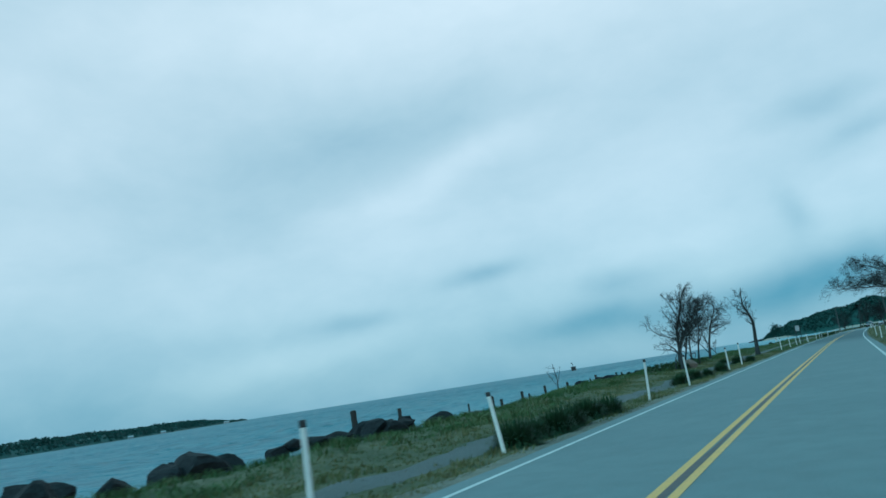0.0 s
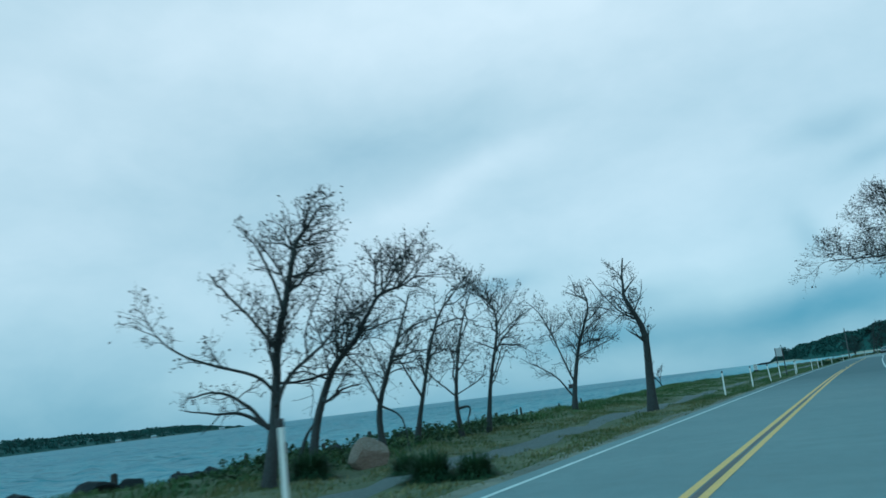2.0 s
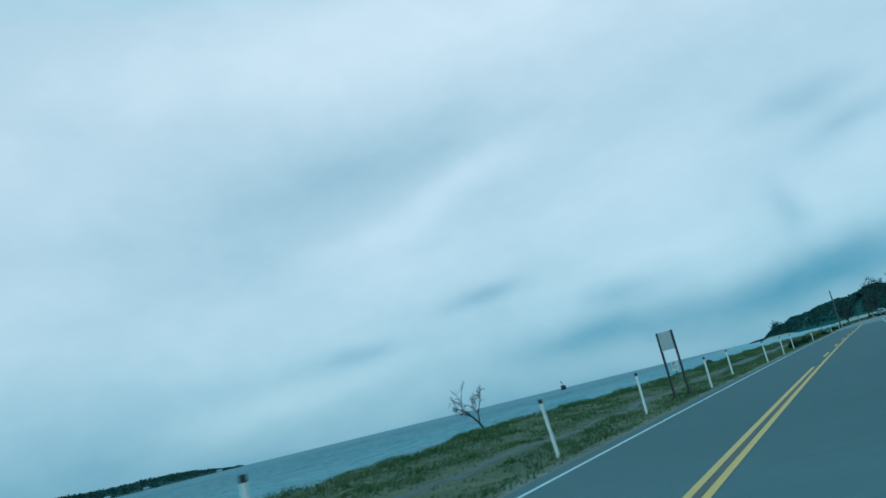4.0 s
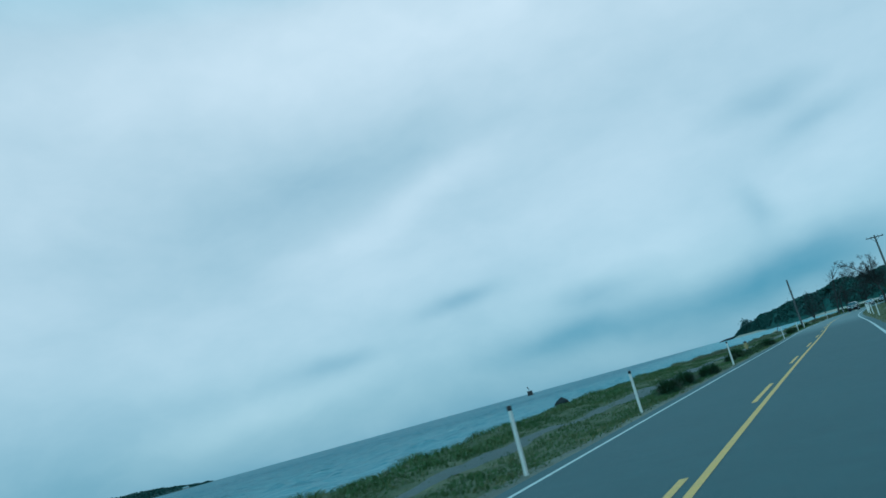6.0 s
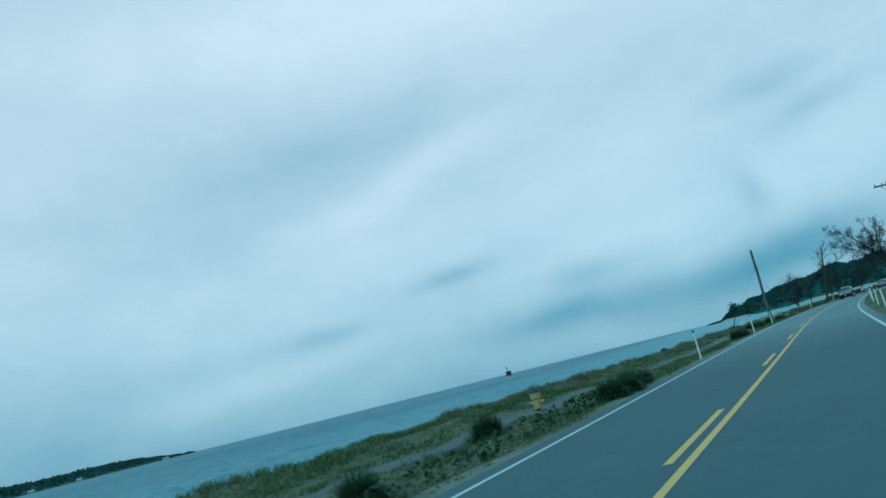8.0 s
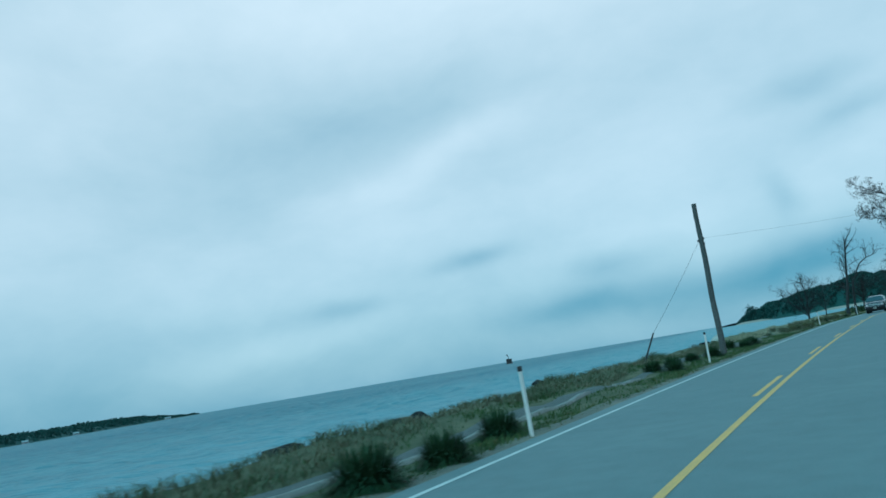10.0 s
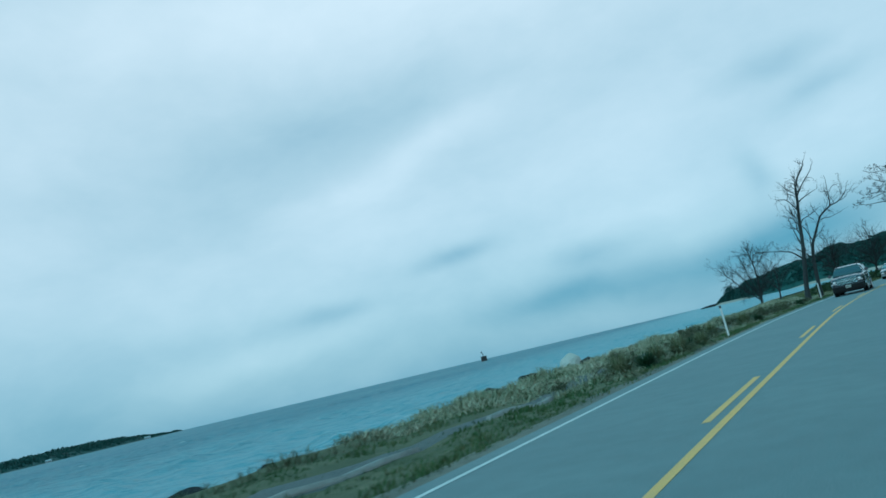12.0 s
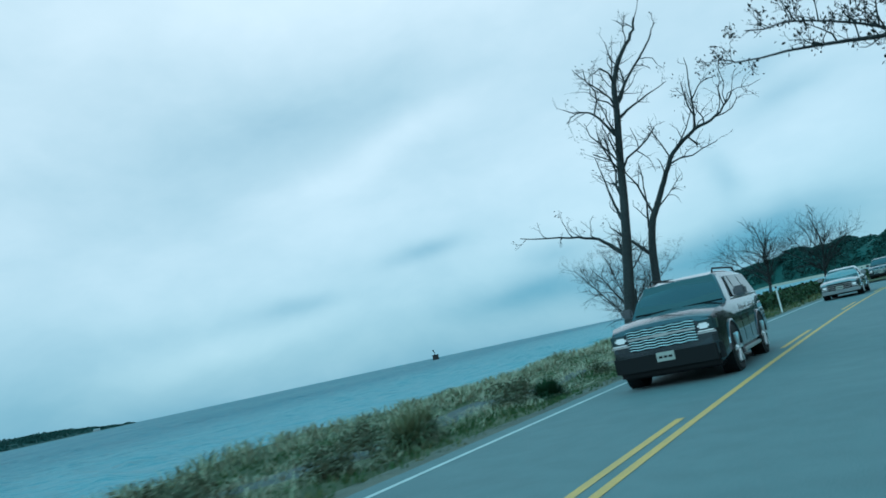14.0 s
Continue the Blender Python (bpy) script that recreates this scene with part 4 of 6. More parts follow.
def woods(name, label, line, heights, widths, count, mat, seed, size=6.0, base=SEA_Z + 0.6):
    """Wooded land along a line: a bank of soil with crowns over it."""
    rng = np.random.RandomState(seed)
    line = np.array(line, float)
    seg = np.r_[0, np.cumsum(np.linalg.norm(np.diff(line, axis=0), axis=1))]
    u = rng.uniform(0, seg[-1], count)
    px, py = np.interp(u, seg, line[:, 0]), np.interp(u, seg, line[:, 1])
    h, w = np.interp(u, seg, heights), np.interp(u, seg, widths)
    h = h * (0.9 + 0.07 * np.sin(u * 0.031) + 0.07 * np.sin(u * 0.083 + 1) + 0.06 * np.sin(u * 0.19))
    d = rng.uniform(-1, 1, count)
    dirs = np.diff(line, axis=0)
    k = np.clip(np.searchsorted(seg, u) - 1, 0, len(dirs) - 1)
    nrm = np.stack([dirs[k, 1], -dirs[k, 0]], -1)
    nrm /= np.linalg.norm(nrm, axis=1, keepdims=True)
    ridge = np.sqrt(np.clip(1 - d * d, 0, 1))
    sz = size * rng.uniform(0.5, 1.25, count) * np.clip(0.35 + h / (np.max(heights) + 1e-6), 0.4, 1)
    zc = base + np.maximum(h * ridge - sz * 0.7, sz * 0.25)
    c = np.stack([px + nrm[:, 0] * d * w, py + nrm[:, 1] * d * w, zc], -1)
    s = np.stack([sz, sz, sz * rng.uniform(0.7, 1.2, count)], -1)
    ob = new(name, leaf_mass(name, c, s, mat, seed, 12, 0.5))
    tagged(ob, label, "woods", kind="stuff")
    # soil under the trees
    uu = np.linspace(0, seg[-1], 60)
    bx, by = np.interp(uu, seg, line[:, 0]), np.interp(uu, seg, line[:, 1])
    hh, ww = np.interp(uu, seg, heights), np.interp(uu, seg, widths)
    kk = np.clip(np.searchsorted(seg, uu) - 1, 0, len(dirs) - 1)
    nn = np.stack([dirs[kk, 1], -dirs[kk, 0]], -1)
    nn /= np.linalg.norm(nn, axis=1, keepdims=True)
    dd = np.linspace(-1, 1, 9)
    V = np.stack([np.stack([bx + nn[:, 0] * e * ww * 1.06, by + nn[:, 1] * e * ww * 1.06, base - 0.8 + 0.8 * np.maximum(hh - size, 0.4) * math.sqrt(1 - e * e) + 0 * bx], -1) for e in dd], 1).reshape(-1, 3)
    i = np.arange(59)[:, None] * 9 + np.arange(8)[None]
    Q = np.stack([i, i + 1, i + 10, i + 9], -1).reshape(-1, 4)
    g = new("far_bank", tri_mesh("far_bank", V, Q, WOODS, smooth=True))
    tagged(g, "wooded far bank above a pale strip of beach", "bank", kind="structure")


HILL = [(-141, 1686), (-130, 1682), (-117, 1674), (-108, 1668), (-99, 1660), (-88, 1652), (-73, 1642), (-43, 1625), (-26, 1612), (2, 1595), (32, 1578), (62, 1560), (125, 1535), (250, 1480), (520, 1360)]
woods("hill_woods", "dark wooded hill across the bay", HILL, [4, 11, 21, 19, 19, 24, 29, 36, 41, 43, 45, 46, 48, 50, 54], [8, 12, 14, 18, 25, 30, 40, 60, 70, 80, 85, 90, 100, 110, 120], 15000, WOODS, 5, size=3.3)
SPIT = [(-2342, 2574), (-2315, 2520), (-2300, 2490), (-2250, 2400), (-2150, 2200), (-2050, 2010), (-1900, 1750), (-1650, 1375), (-1500, 1150), (-1300, 700), (-1300, 200)]
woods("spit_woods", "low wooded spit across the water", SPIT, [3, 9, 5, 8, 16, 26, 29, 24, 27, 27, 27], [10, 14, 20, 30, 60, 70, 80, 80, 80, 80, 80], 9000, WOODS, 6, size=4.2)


def point_tree(x, y, h, seed):
    """A round-headed tree on the tip of the far point."""
    rng = np.random.RandomState(seed)
    t = thing("point_tree", (x, y, SEA_Z + 2.0), "dark round-headed tree on the tip of the far point", "tree", "trees on the far point")
    part("trunk", tube(bmesh.new(), [(0, 0, -1), (0.4, 0, h * 0.45), (0.2, 0, h * 0.8)], [1.2, 0.9, 0.4], 7), BARK, t)
    c = rng.normal(size=(160, 3)) * (h * 0.19, h * 0.19, h * 0.17) + (0, 0, h * 0.62)
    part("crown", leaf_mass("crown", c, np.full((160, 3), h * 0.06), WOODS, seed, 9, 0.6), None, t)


point_tree(-113, 1655, 27, 3)
point_tree(-102, 1650, 23, 4)
bm = bmesh.new()
tube(bm, [(-171, 1692, SEA_Z - 0.5), (-160, 1690, SEA_Z + 0.8), (-148, 1688, SEA_Z + 1.2), (-138, 1684, SEA_Z + 1.6)], [2.0, 2.6, 2.8, 3.0], 8)
me = bpy.data.meshes.new("breakwater")
bm.to_mesh(me)
bm.free()
me.materials.append(ROCK)
tagged(new("breakwater", me), "low dark rock breakwater off the wooded point", "breakwater", kind="structure")


def beach_strip(name, line, width, z):
    p = np.array(line, float)
    d = np.gradient(p, axis=0)
    nrm = np.stack([-d[:, 1], d[:, 0]], -1)
    nrm /= np.linalg.norm(nrm, axis=1, keepdims=True)
    v = np.concatenate([np.c_[p + nrm * width, 0 * p[:, 0] + SEA_Z - 0.2], np.c_[p, z + 1.3 * np.clip((p[:, 1] - 600) / 700, 0, 1)]])
    n = len(p)
    i = np.arange(n - 1)
    ob = new(name, tri_mesh(name, v, np.stack([i, i + 1, i + n + 1, i + n], -1), FARSAND))
    return tagged(ob, "pale sandy beach round the bay", "beach", kind="structure")


bay_y = np.array([372, 420, 500, 650, 850, 1100, 1350, 1520, 1640])
bay_x = np.array([float(road_x(372)) - 18, float(road_x(420)) - 24, float(road_x(500)) - 40, 78, 100, 108, 70, -10, -130])
beach_strip("bay_beach", smooth_line(np.c_[bay_x, bay_y], 3), 16, 0.3)
# flat land behind the beach, up to the hill
flat_v = [(float(x), float(y), 0.1) for x, y in smooth_line(np.c_[bay_x + 1, bay_y], 3)]
nf = len(flat_v)
flat_v += [(float(x) + 900, y, 0.4) for x, y, _ in flat_v]
tagged(new("bay_land", tri_mesh("bay_land", flat_v, [(i, i + nf, i + nf + 1, i + 1) for i in range(nf - 1)], SOIL)), "flat grassy land behind the bay's beach", "land", kind="structure")


def far_house(x, y, w, h, turn):
    t = thing("far_house", (x, y, SEA_Z + 0.4), "small white house among trees on the far spit", "house", "houses on the far spit", turn)
    part("wall", box(bmesh.new(), (-w / 2, -4, 0), (w / 2, 4, h)), SIGN_GREY, t)
    bm = bmesh.new()
    vs = [bm.verts.new(p) for p in ((-w / 2 - 0.4, -4.6, h), (w / 2 + 0.4, -4.6, h), (w / 2 + 0.4, 4.6, h), (-w / 2 - 0.4, 4.6, h), (-w / 2 - 0.4, 0, h + 2.6), (w / 2 + 0.4, 0, h + 2.6))]
    for q in ((0, 1, 5, 4), (2, 3, 4, 5), (0, 4, 3), (1, 2, 5), (0, 3, 2, 1)):
        bm.faces.new([vs[i] for i in q])
    part("roof", bm, SIGN_GREY, t, "grey pitched roof")
    for k in (-0.3, 0, 0.3):
        part("window", box(bmesh.new(), (k * w - 0.6, -4.06, h * 0.35), (k * w + 0.6, -3.98, h * 0.75)), POST_BLACK, t)


far_house(-1425, 1200, 11, 3.6, 50)
far_house(-1572, 1425, 12, 4, 45)
far_house(-1960, 2060, 18, 5, 40)


def sea_mark():
    t = thing("sea_mark", (-388, 1189, SEA_Z - 0.5), "dark square channel mark with a mast standing in the sea", "sea mark", turn=20)
    part("caisson", tube(bmesh.new(), [(0, 0, -1), (0, 0, 2.2), (0, 0, 2.4)], [4.4, 4.2, 4.0], 16), DARK_STEEL, t)
    part("house", box(bmesh.new(), (-3.6, -3.6, 2.3), (3.6, 3.6, 6.4), 0.2), DARK_STEEL, t)
    part("roof", box(bmesh.new(), (-4.2, -4.2, 6.4), (4.2, 4.2, 6.9), 0.1), DARK_STEEL, t)
    part("mast", tube(bmesh.new(), [(-0.6, 0, 6.8), (-0.2, 0, 9.5), (-1.6, 0, 12.0)], [0.7, 0.5, 0.45], 8), DARK_STEEL, t)
    part("lantern", tube(bmesh.new(), [(-1.6, 0, 11.6), (-1.6, 0, 13.0), (-1.6, 0, 13.4)], [0.9, 0.9, 0.3], 8), DARK_STEEL, t)


sea_mark()


def land_woods(name, label, rows, mat, seed):
    rng = np.random.RandomState(seed)
    c, s = [], []
    for y0, y1, s0, s1, n, size, h in rows:
        y = rng.uniform(y0, y1, n)
        d = rng.uniform(s0, s1, n)
        sz = size * rng.uniform(0.5, 1.3, n)
        z = np.where(np.abs(d) < 40, ground_z(np.clip(d, -40, 40), np.minimum(y, 500)), 0.5) + rng.uniform(0.1, 1.0, n) * h
        c.append(np.stack([road_x(y) + d, y, z], -1))
        s.append(np.stack([sz, sz, sz * rng.uniform(0.7, 1.1, n)], -1))
    tagged(new(name, leaf_mass(name, np.concatenate(c), np.concatenate(s), mat, seed, 7, 0.6)), label, "woods", kind="stuff")


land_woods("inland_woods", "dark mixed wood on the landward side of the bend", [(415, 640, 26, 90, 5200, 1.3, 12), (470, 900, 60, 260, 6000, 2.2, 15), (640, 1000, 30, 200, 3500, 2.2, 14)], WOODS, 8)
land_woods("roadside_scrub", "dark evergreen scrub on the landward verge", [(262, 420, 7.5, 15, 5200, 0.26, 2.6), (335, 440, 11, 26, 5200, 0.6, 6.5), (60, 120, 9, 16, 1800, 0.26, 2.4)], LEAF_GREEN, 9)
land_woods("bank_scrub", "low dark scrub on the seaward bank by the bend", [(352, 425, -9.5, -5.0, 2600, 0.2, 0.8), (58, 74, -12.2, -9.8, 700, 0.09, 0.45), (186, 206, -4.8, -4.0, 260, 0.08, 0.4)], LEAF_GREEN, 10)

# ---------------------------------------------------------------- rocks and pilings on the shore
def boulder_mesh(name, seed, mat, cuts=14):
    rng = random.Random(seed)
    bm = bmesh.new()
    bmesh.ops.create_icosphere(bm, subdivisions=3, radius=1)
    planes = []
    for _ in range(cuts):
        d = Vector((rng.uniform(-1, 1), rng.uniform(-1, 1), rng.uniform(-0.5, 1))).normalized()
        planes.append((d, rng.uniform(0.48, 0.80)))
    off = Vector((rng.uniform(0, 50), rng.uniform(0, 50), rng.uniform(0, 50)))
    for v in bm.verts:
        p = v.co.copy()
        for d, r in planes:
            k = p.dot(d)
            if k > r:
                p -= d * (k - r)
        p *= 1 + 0.10 * noise.noise(v.co * 1.7 + off) + 0.05 * noise.noise(v.co * 5 + off)
        v.co = p
    me = bpy.data.meshes.new(name)
    bm.to_mesh(me)
    bm.free()
    me.materials.append(mat)
    return me


STONES = [boulder_mesh("boulder", 60 + k, ROCK) for k in range(5)]


def boulder(x, y, z, sx, sy, sz, k=0, turn=0.0, mesh=None, label="dark weathered boulder on the shore bank", group="boulders along the shore"):
    ob = new("boulder", mesh or STONES[k % 5])
    ob.matrix_world = Matrix.Translation((x, y, z)) @ Euler((0, 0, turn)).to_matrix().to_4x4() @ Matrix.Diagonal((sx, sy, sz, 1))
    return tagged(ob, label, "boulder", group)


boulder(-10.6, 60.9, 0.30, 0.54, 0.48, 0.46, mesh=boulder_mesh("boulder", 90, ROCK_PINK, 5), label="large pinkish boulder under the shore trees", group="")
rb = random.Random(8)
# near the first bend of the shore
for x, y, r, dz in ((-24.2, 36.6, 1.25, 0.0), (-22.9, 36.9, 1.35, -0.1), (-24.7, 41.2, 0.85, 0.0), (-21.0, 28.4, 0.6, 0.0), (-21.6, 45.5, 0.7, 0.0), (-22.3, 47.5, 0.9, -0.1), (-21.2, 49.5, 0.8, 0.0), (-20.4, 22.4, 0.6, 0.1)):
    boulder(x, y, float(ground_z(x - road_x(y), y)) + 0.25 * r + dz, r * rb.uniform(0.85, 1.15), r * rb.uniform(0.8, 1.1), r * rb.uniform(0.6, 0.8), rb.randint(0, 4), rb.uniform(0, 6))
# riprap along the bank
for y0, y1, step, inset, r0, r1 in ((4, 33, 0.9, 3.4, 0.25, 0.5), (4, 20, 0.8, 2.2, 0.25, 0.45), (52, 74, 1.1, 1.4, 0.35, 0.6), (74, 86, 2.4, 2.4, 0.3, 0.5), (228, 286, 1.2, 3.6, 0.25, 0.55), (150, 215, 7.0, 2.6, 0.3, 0.5), (318, 330, 4.0, 2.8, 0.3, 0.5)):
    y = y0
    while y < y1:
        s = float(shore(y)) - inset - rb.uniform(0, 1.3)
        r = rb.uniform(r0, r1)
        boulder(float(road_x(y)) + s, y, max(float(ground_z(s, y)) + 0.3 * r, -1.6), r * rb.uniform(0.8, 1.3), r * rb.uniform(0.8, 1.2), r * rb.uniform(0.55, 0.85), rb.randint(0, 4), rb.uniform(0, 6))
        y += step * rb.uniform(0.6, 1.4)
for x, y, r in ((-8.0, 275.6, 0.8), (-8.4, 278.2, 0.95)):
    boulder(x, y, float(ground_z(x - road_x(y), y)) + 0.5, r * 1.2, r, r * 0.6, rb.randint(0, 4), rb.uniform(0, 6))


for x, y, z, sx, sy, sz, k, turn in ((-24.0, 36.2, -0.55, 1.9, 1.3, 1.15, 0, 0.5), (-24.65, 41.3, -0.36, 0.65, 0.65, 0.75, 1, 0.0), (-24.25, 32.9, -0.42, 1.3, 0.9, 0.62, 2, 0.7), (-24.5, 28.8, -0.5, 0.9, 0.7, 0.6, 3, 0.2), (-25.1, 23.2, -0.45, 1.0, 0.9, 0.75, 4, 0.0), (-24.0, 24.4, -0.45, 1.0, 0.85, 0.7, 1, 1.2)):
    boulder(x, y, z, sx, sy, sz, k, turn)
PALE = material("pale_boulder", (0.44, 0.42, 0.37), 0.9, noises=[(1.5, 6, 0.5, (0.30, 0.29, 0.26)), (9, 5, 0.4, (0.55, 0.53, 0.48))], bump=0.6, bump_scale=6)
boulder(-6.15, 311.5, 0.02, 0.85, 0.6, 0.55, mesh=boulder_mesh("boulder", 91, PALE, 8), label="pale weathered boulder behind the dune grass", group="")
boulder(-6.8, 305.8, -0.22, 0.75, 0.5, 0.42, 1, 0.4)
boulder(-14.2, 184.2, 0.18, 0.8, 0.65, 0.55, 2, 1.0)


# heaps of larger rocks at the water's edge, smaller ones packed round their feet
def rock_heap(rows):
    for x, y, top, r in rows:
        foot = max(float(ground_z(x - float(road_x(y)), y)), SEA_Z) - 0.15
        r *= 1.3
        boulder(x, y, top - 0.55 * r, r * rb.uniform(1.1, 1.6), r * rb.uniform(1.0, 1.3), r * (0.9 if r > 0.75 else 0.6), rb.randint(0, 4), rb.uniform(0, 6))
        for k in range(4 if r > 0.5 else 1):
            a, q = rb.uniform(0, 6.28), rb.uniform(0.7, 1.0) * min(r, 0.75)
            boulder(x + math.cos(a) * r * 0.9, y + math.sin(a) * r * 0.9, foot + (0.05 + 0.17 * k) * (top - foot), q, q * rb.uniform(0.8, 1.2), q * rb.uniform(0.6, 0.9), rb.randint(0, 4), rb.uniform(0, 6))


rock_heap([(-21.2, 20.4, 0.42, 0.95), (-21.2, 19.2, 0.24, 0.7), (-21.0, 21.6, 0.14, 0.75), (-24.0, 29.6, 0.22, 0.55), (-24.0, 31.2, 0.14, 0.5), (-23.3, 35.6, 0.34, 0.75), (-22.2, 35.6, 0.12, 0.7), (-23.0, 38.4, 0.15, 0.5),
           (-22.0, 40.4, -0.02, 0.7), (-23.0, 15.8, 0.40, 0.8), (-22.0, 15.0, 0.45, 0.7), (-21.6, 17.4, 0.1, 0.6)])
rock_heap([(-11.2, 249.8, -0.1, 0.5), (-11.0, 250.9, 0.0, 0.55), (-11.0, 252.3, 0.04, 0.5), (-11.2, 248.4, -0.2, 0.4), (-10.9, 243.6, -0.1, 0.6), (-10.9, 244.7, -0.25, 0.45), (-10.8, 246.3, -0.3, 0.3), (-12.5, 271.0, 0.0, 0.40), (-9.9, 262.9, -0.3, 0.42),
           (-4.6, 271.6, 0.30, 0.32), (-4.6, 272.3, 0.20, 0.26), (-4.4, 275.2, 0.24, 0.32), (-4.4, 276.2, 0.16, 0.26), (-4.2, 277.5, 0.25, 0.30), (-4.2, 278.4, 0.30, 0.30), (-4.1, 279.2, 0.14, 0.24), (-3.9, 280.8, 0.26, 0.2), (-2.9, 291.2, 0.42, 0.28), (-2.1, 300.5, 0.45, 0.3),
           (-6.2, 269.2, 0.16, 0.45), (-6.1, 271.2, 0.06, 0.5), (-5.9, 273.2, -0.02, 0.5)])


def piling(x, y, top, r, lean):
    ob = new("piling")
    tagged(ob, "old dark timber piling standing on the shore", "piling", "old pilings along the shore")
    ob.matrix_world = pose(x, y, -2.0, lean, lean * 0.7, 0)
    bm = tube(bmesh.new(), [(0, 0, 0), (0.02, 0, (top + 2) * 0.6), (0, 0, top + 1.96), (0, 0, top + 2)], [r * 1.08, r, r * 0.95, r * 0.7], 9)
    me = bpy.data.meshes.new("timber")
    bm.to_mesh(me)
    bm.free()
    me.materials.append(PILE)
    part("timber", me, None, ob)


piling(-24.8, 35.9, 0.95, 0.19, 2)
piling(-24.4, 40.2, 0.62, 0.13, -3)
for k in range(20):
    y = 44 + k * 2.6 + rb.uniform(-0.6, 0.6)
    piling(-21.5 + 0.06 * k + rb.uniform(-0.5, 0.5), y, rb.uniform(-0.1, 0.55), rb.uniform(0.06, 0.12), rb.uniform(-5, 5))
for k in range(6):
    piling(-16.2 + rb.uniform(-0.3, 0.3), 84 + 2.4 * k, rb.uniform(0.2, 0.75), 0.06, rb.uniform(-4, 4))


def driftwood(x, y, length, r, turn):
    z = float(ground_z(x - road_x(y), y))
    ob = new("driftwood")
    tagged(ob, "grey driftwood log lying in the shore grass", "driftwood")
    ob.matrix_world = pose(x, y, z + r * 0.6, 0, 0, turn)
    n = 6
    bm = tube(bmesh.new(), [(length * (i / n - 0.5), 0.05 * math.sin(i * 2.1), 0.03 * math.sin(i)) for i in range(n + 1)], [r * (1 - 0.5 * i / n) for i in range(n + 1)], 8)
    part("log", bm, POLE_WOOD, ob)


driftwood(float(road_x(146)) - 6.0, 146.0, 0.8, 0.07, 30)
driftwood(-14.0, 30.0, 2.2, 0.12, 60)

# ---------------------------------------------------------------- gravel path and grass
def path_s(y):
    return np.interp(y, (-60, 20, 70, 150, 200, 230, 262, 345), (-5.6, -5.7, -6.6, -7.3, -7.6, -5.8, -6.6, -6.4))


def gravel_path():
    ys = np.arange(-40, 345, 1.0)
    c = path_s(ys) + 0.15 * np.sin(ys * 0.23)
    w = np.interp(ys, (0, 80, 100, 145, 165, 200, 222, 400), (0.7, 0.65, 0.22, 0.22, 0.65, 0.75, 0.42, 0.4)) * (1 + 0.28 * np.sin(ys * 0.41 + 1) + 0.2 * np.sin(ys * 1.3))
    cols = []
    for e in (-1, -0.5, 0, 0.5, 1):
        s = c + e * w
        cols.append(np.stack([road_x(ys) + s, ys, ground_z(s, ys) + 0.03 - 0.03 * abs(e) ** 3], -1))
    v = np.stack(cols, 1).reshape(-1, 3)
    i = np.arange(len(ys) - 1)[:, None] * 5 + np.arange(4)[None]
    ob = new("gravel_path", tri_mesh("gravel_path", v, np.stack([i, i + 1, i + 6, i + 5], -1).reshape(-1, 4), GRAVEL, smooth=True))
    tagged(ob, "worn grey gravel track along the grassy verge", "path", kind="structure")


gravel_path()
SHOULDER = material("sandy_gravel", (0.115, 0.115, 0.095), 0.95, noises=[(0.22, 5, 0.85, (0.27, 0.245, 0.18)), (2.5, 5, 0.5, (0.08, 0.085, 0.06)), (30, 4, 0.5, (0.24, 0.23, 0.2))], bump=0.9, bump_scale=45)
KERB = material("worn_concrete", (0.30, 0.30, 0.28), 0.9, noises=[(1.5, 5, 0.6, (0.18, 0.18, 0.165)), (20, 4, 0.4, (0.38, 0.37, 0.35))], bump=0.6, bump_scale=30)
path_kerb = tagged(new("path_kerb"), "broken pale concrete edging beside the gravel track", "kerb", kind="structure")
for y0, y1 in ((231.2, 234.6), (235.8, 239.5), (241.0, 246.5), (249.0, 252.0), (266.0, 270.0), (273.0, 280.0), (283.0, 286.5)):
    ys = np.linspace(y0, y1, 7)
    c = path_s(ys) + 0.52 + 0.05 * np.sin(ys * 1.7)
    ring = [np.stack([road_x(ys) + c + a, ys, ground_z(c, ys) + b], -1) for a, b in ((-0.08, -0.1), (-0.075, 0.085), (0.065, 0.095), (0.08, -0.1))]
    v = np.stack(ring, 1).reshape(-1, 3)
    f = [(4 * i + j, 4 * i + (j + 1) % 4, 4 * i + 4 + (j + 1) % 4, 4 * i + 4 + j) for i in range(6) for j in range(4)] + [(0, 3, 2, 1), (24, 25, 26, 27)]
    part("kerb_stone", tri_mesh("kerb_stone", v, f, KERB), None, path_kerb)
shoulder = new("road_shoulder", ribbon("road_shoulder", -4.0, -3.25, -60, 400, -0.010, SHOULDER, step=0.5, wob=0.16))
tagged(shoulder, "broken gravelly edge of the asphalt", "shoulder", kind="structure")


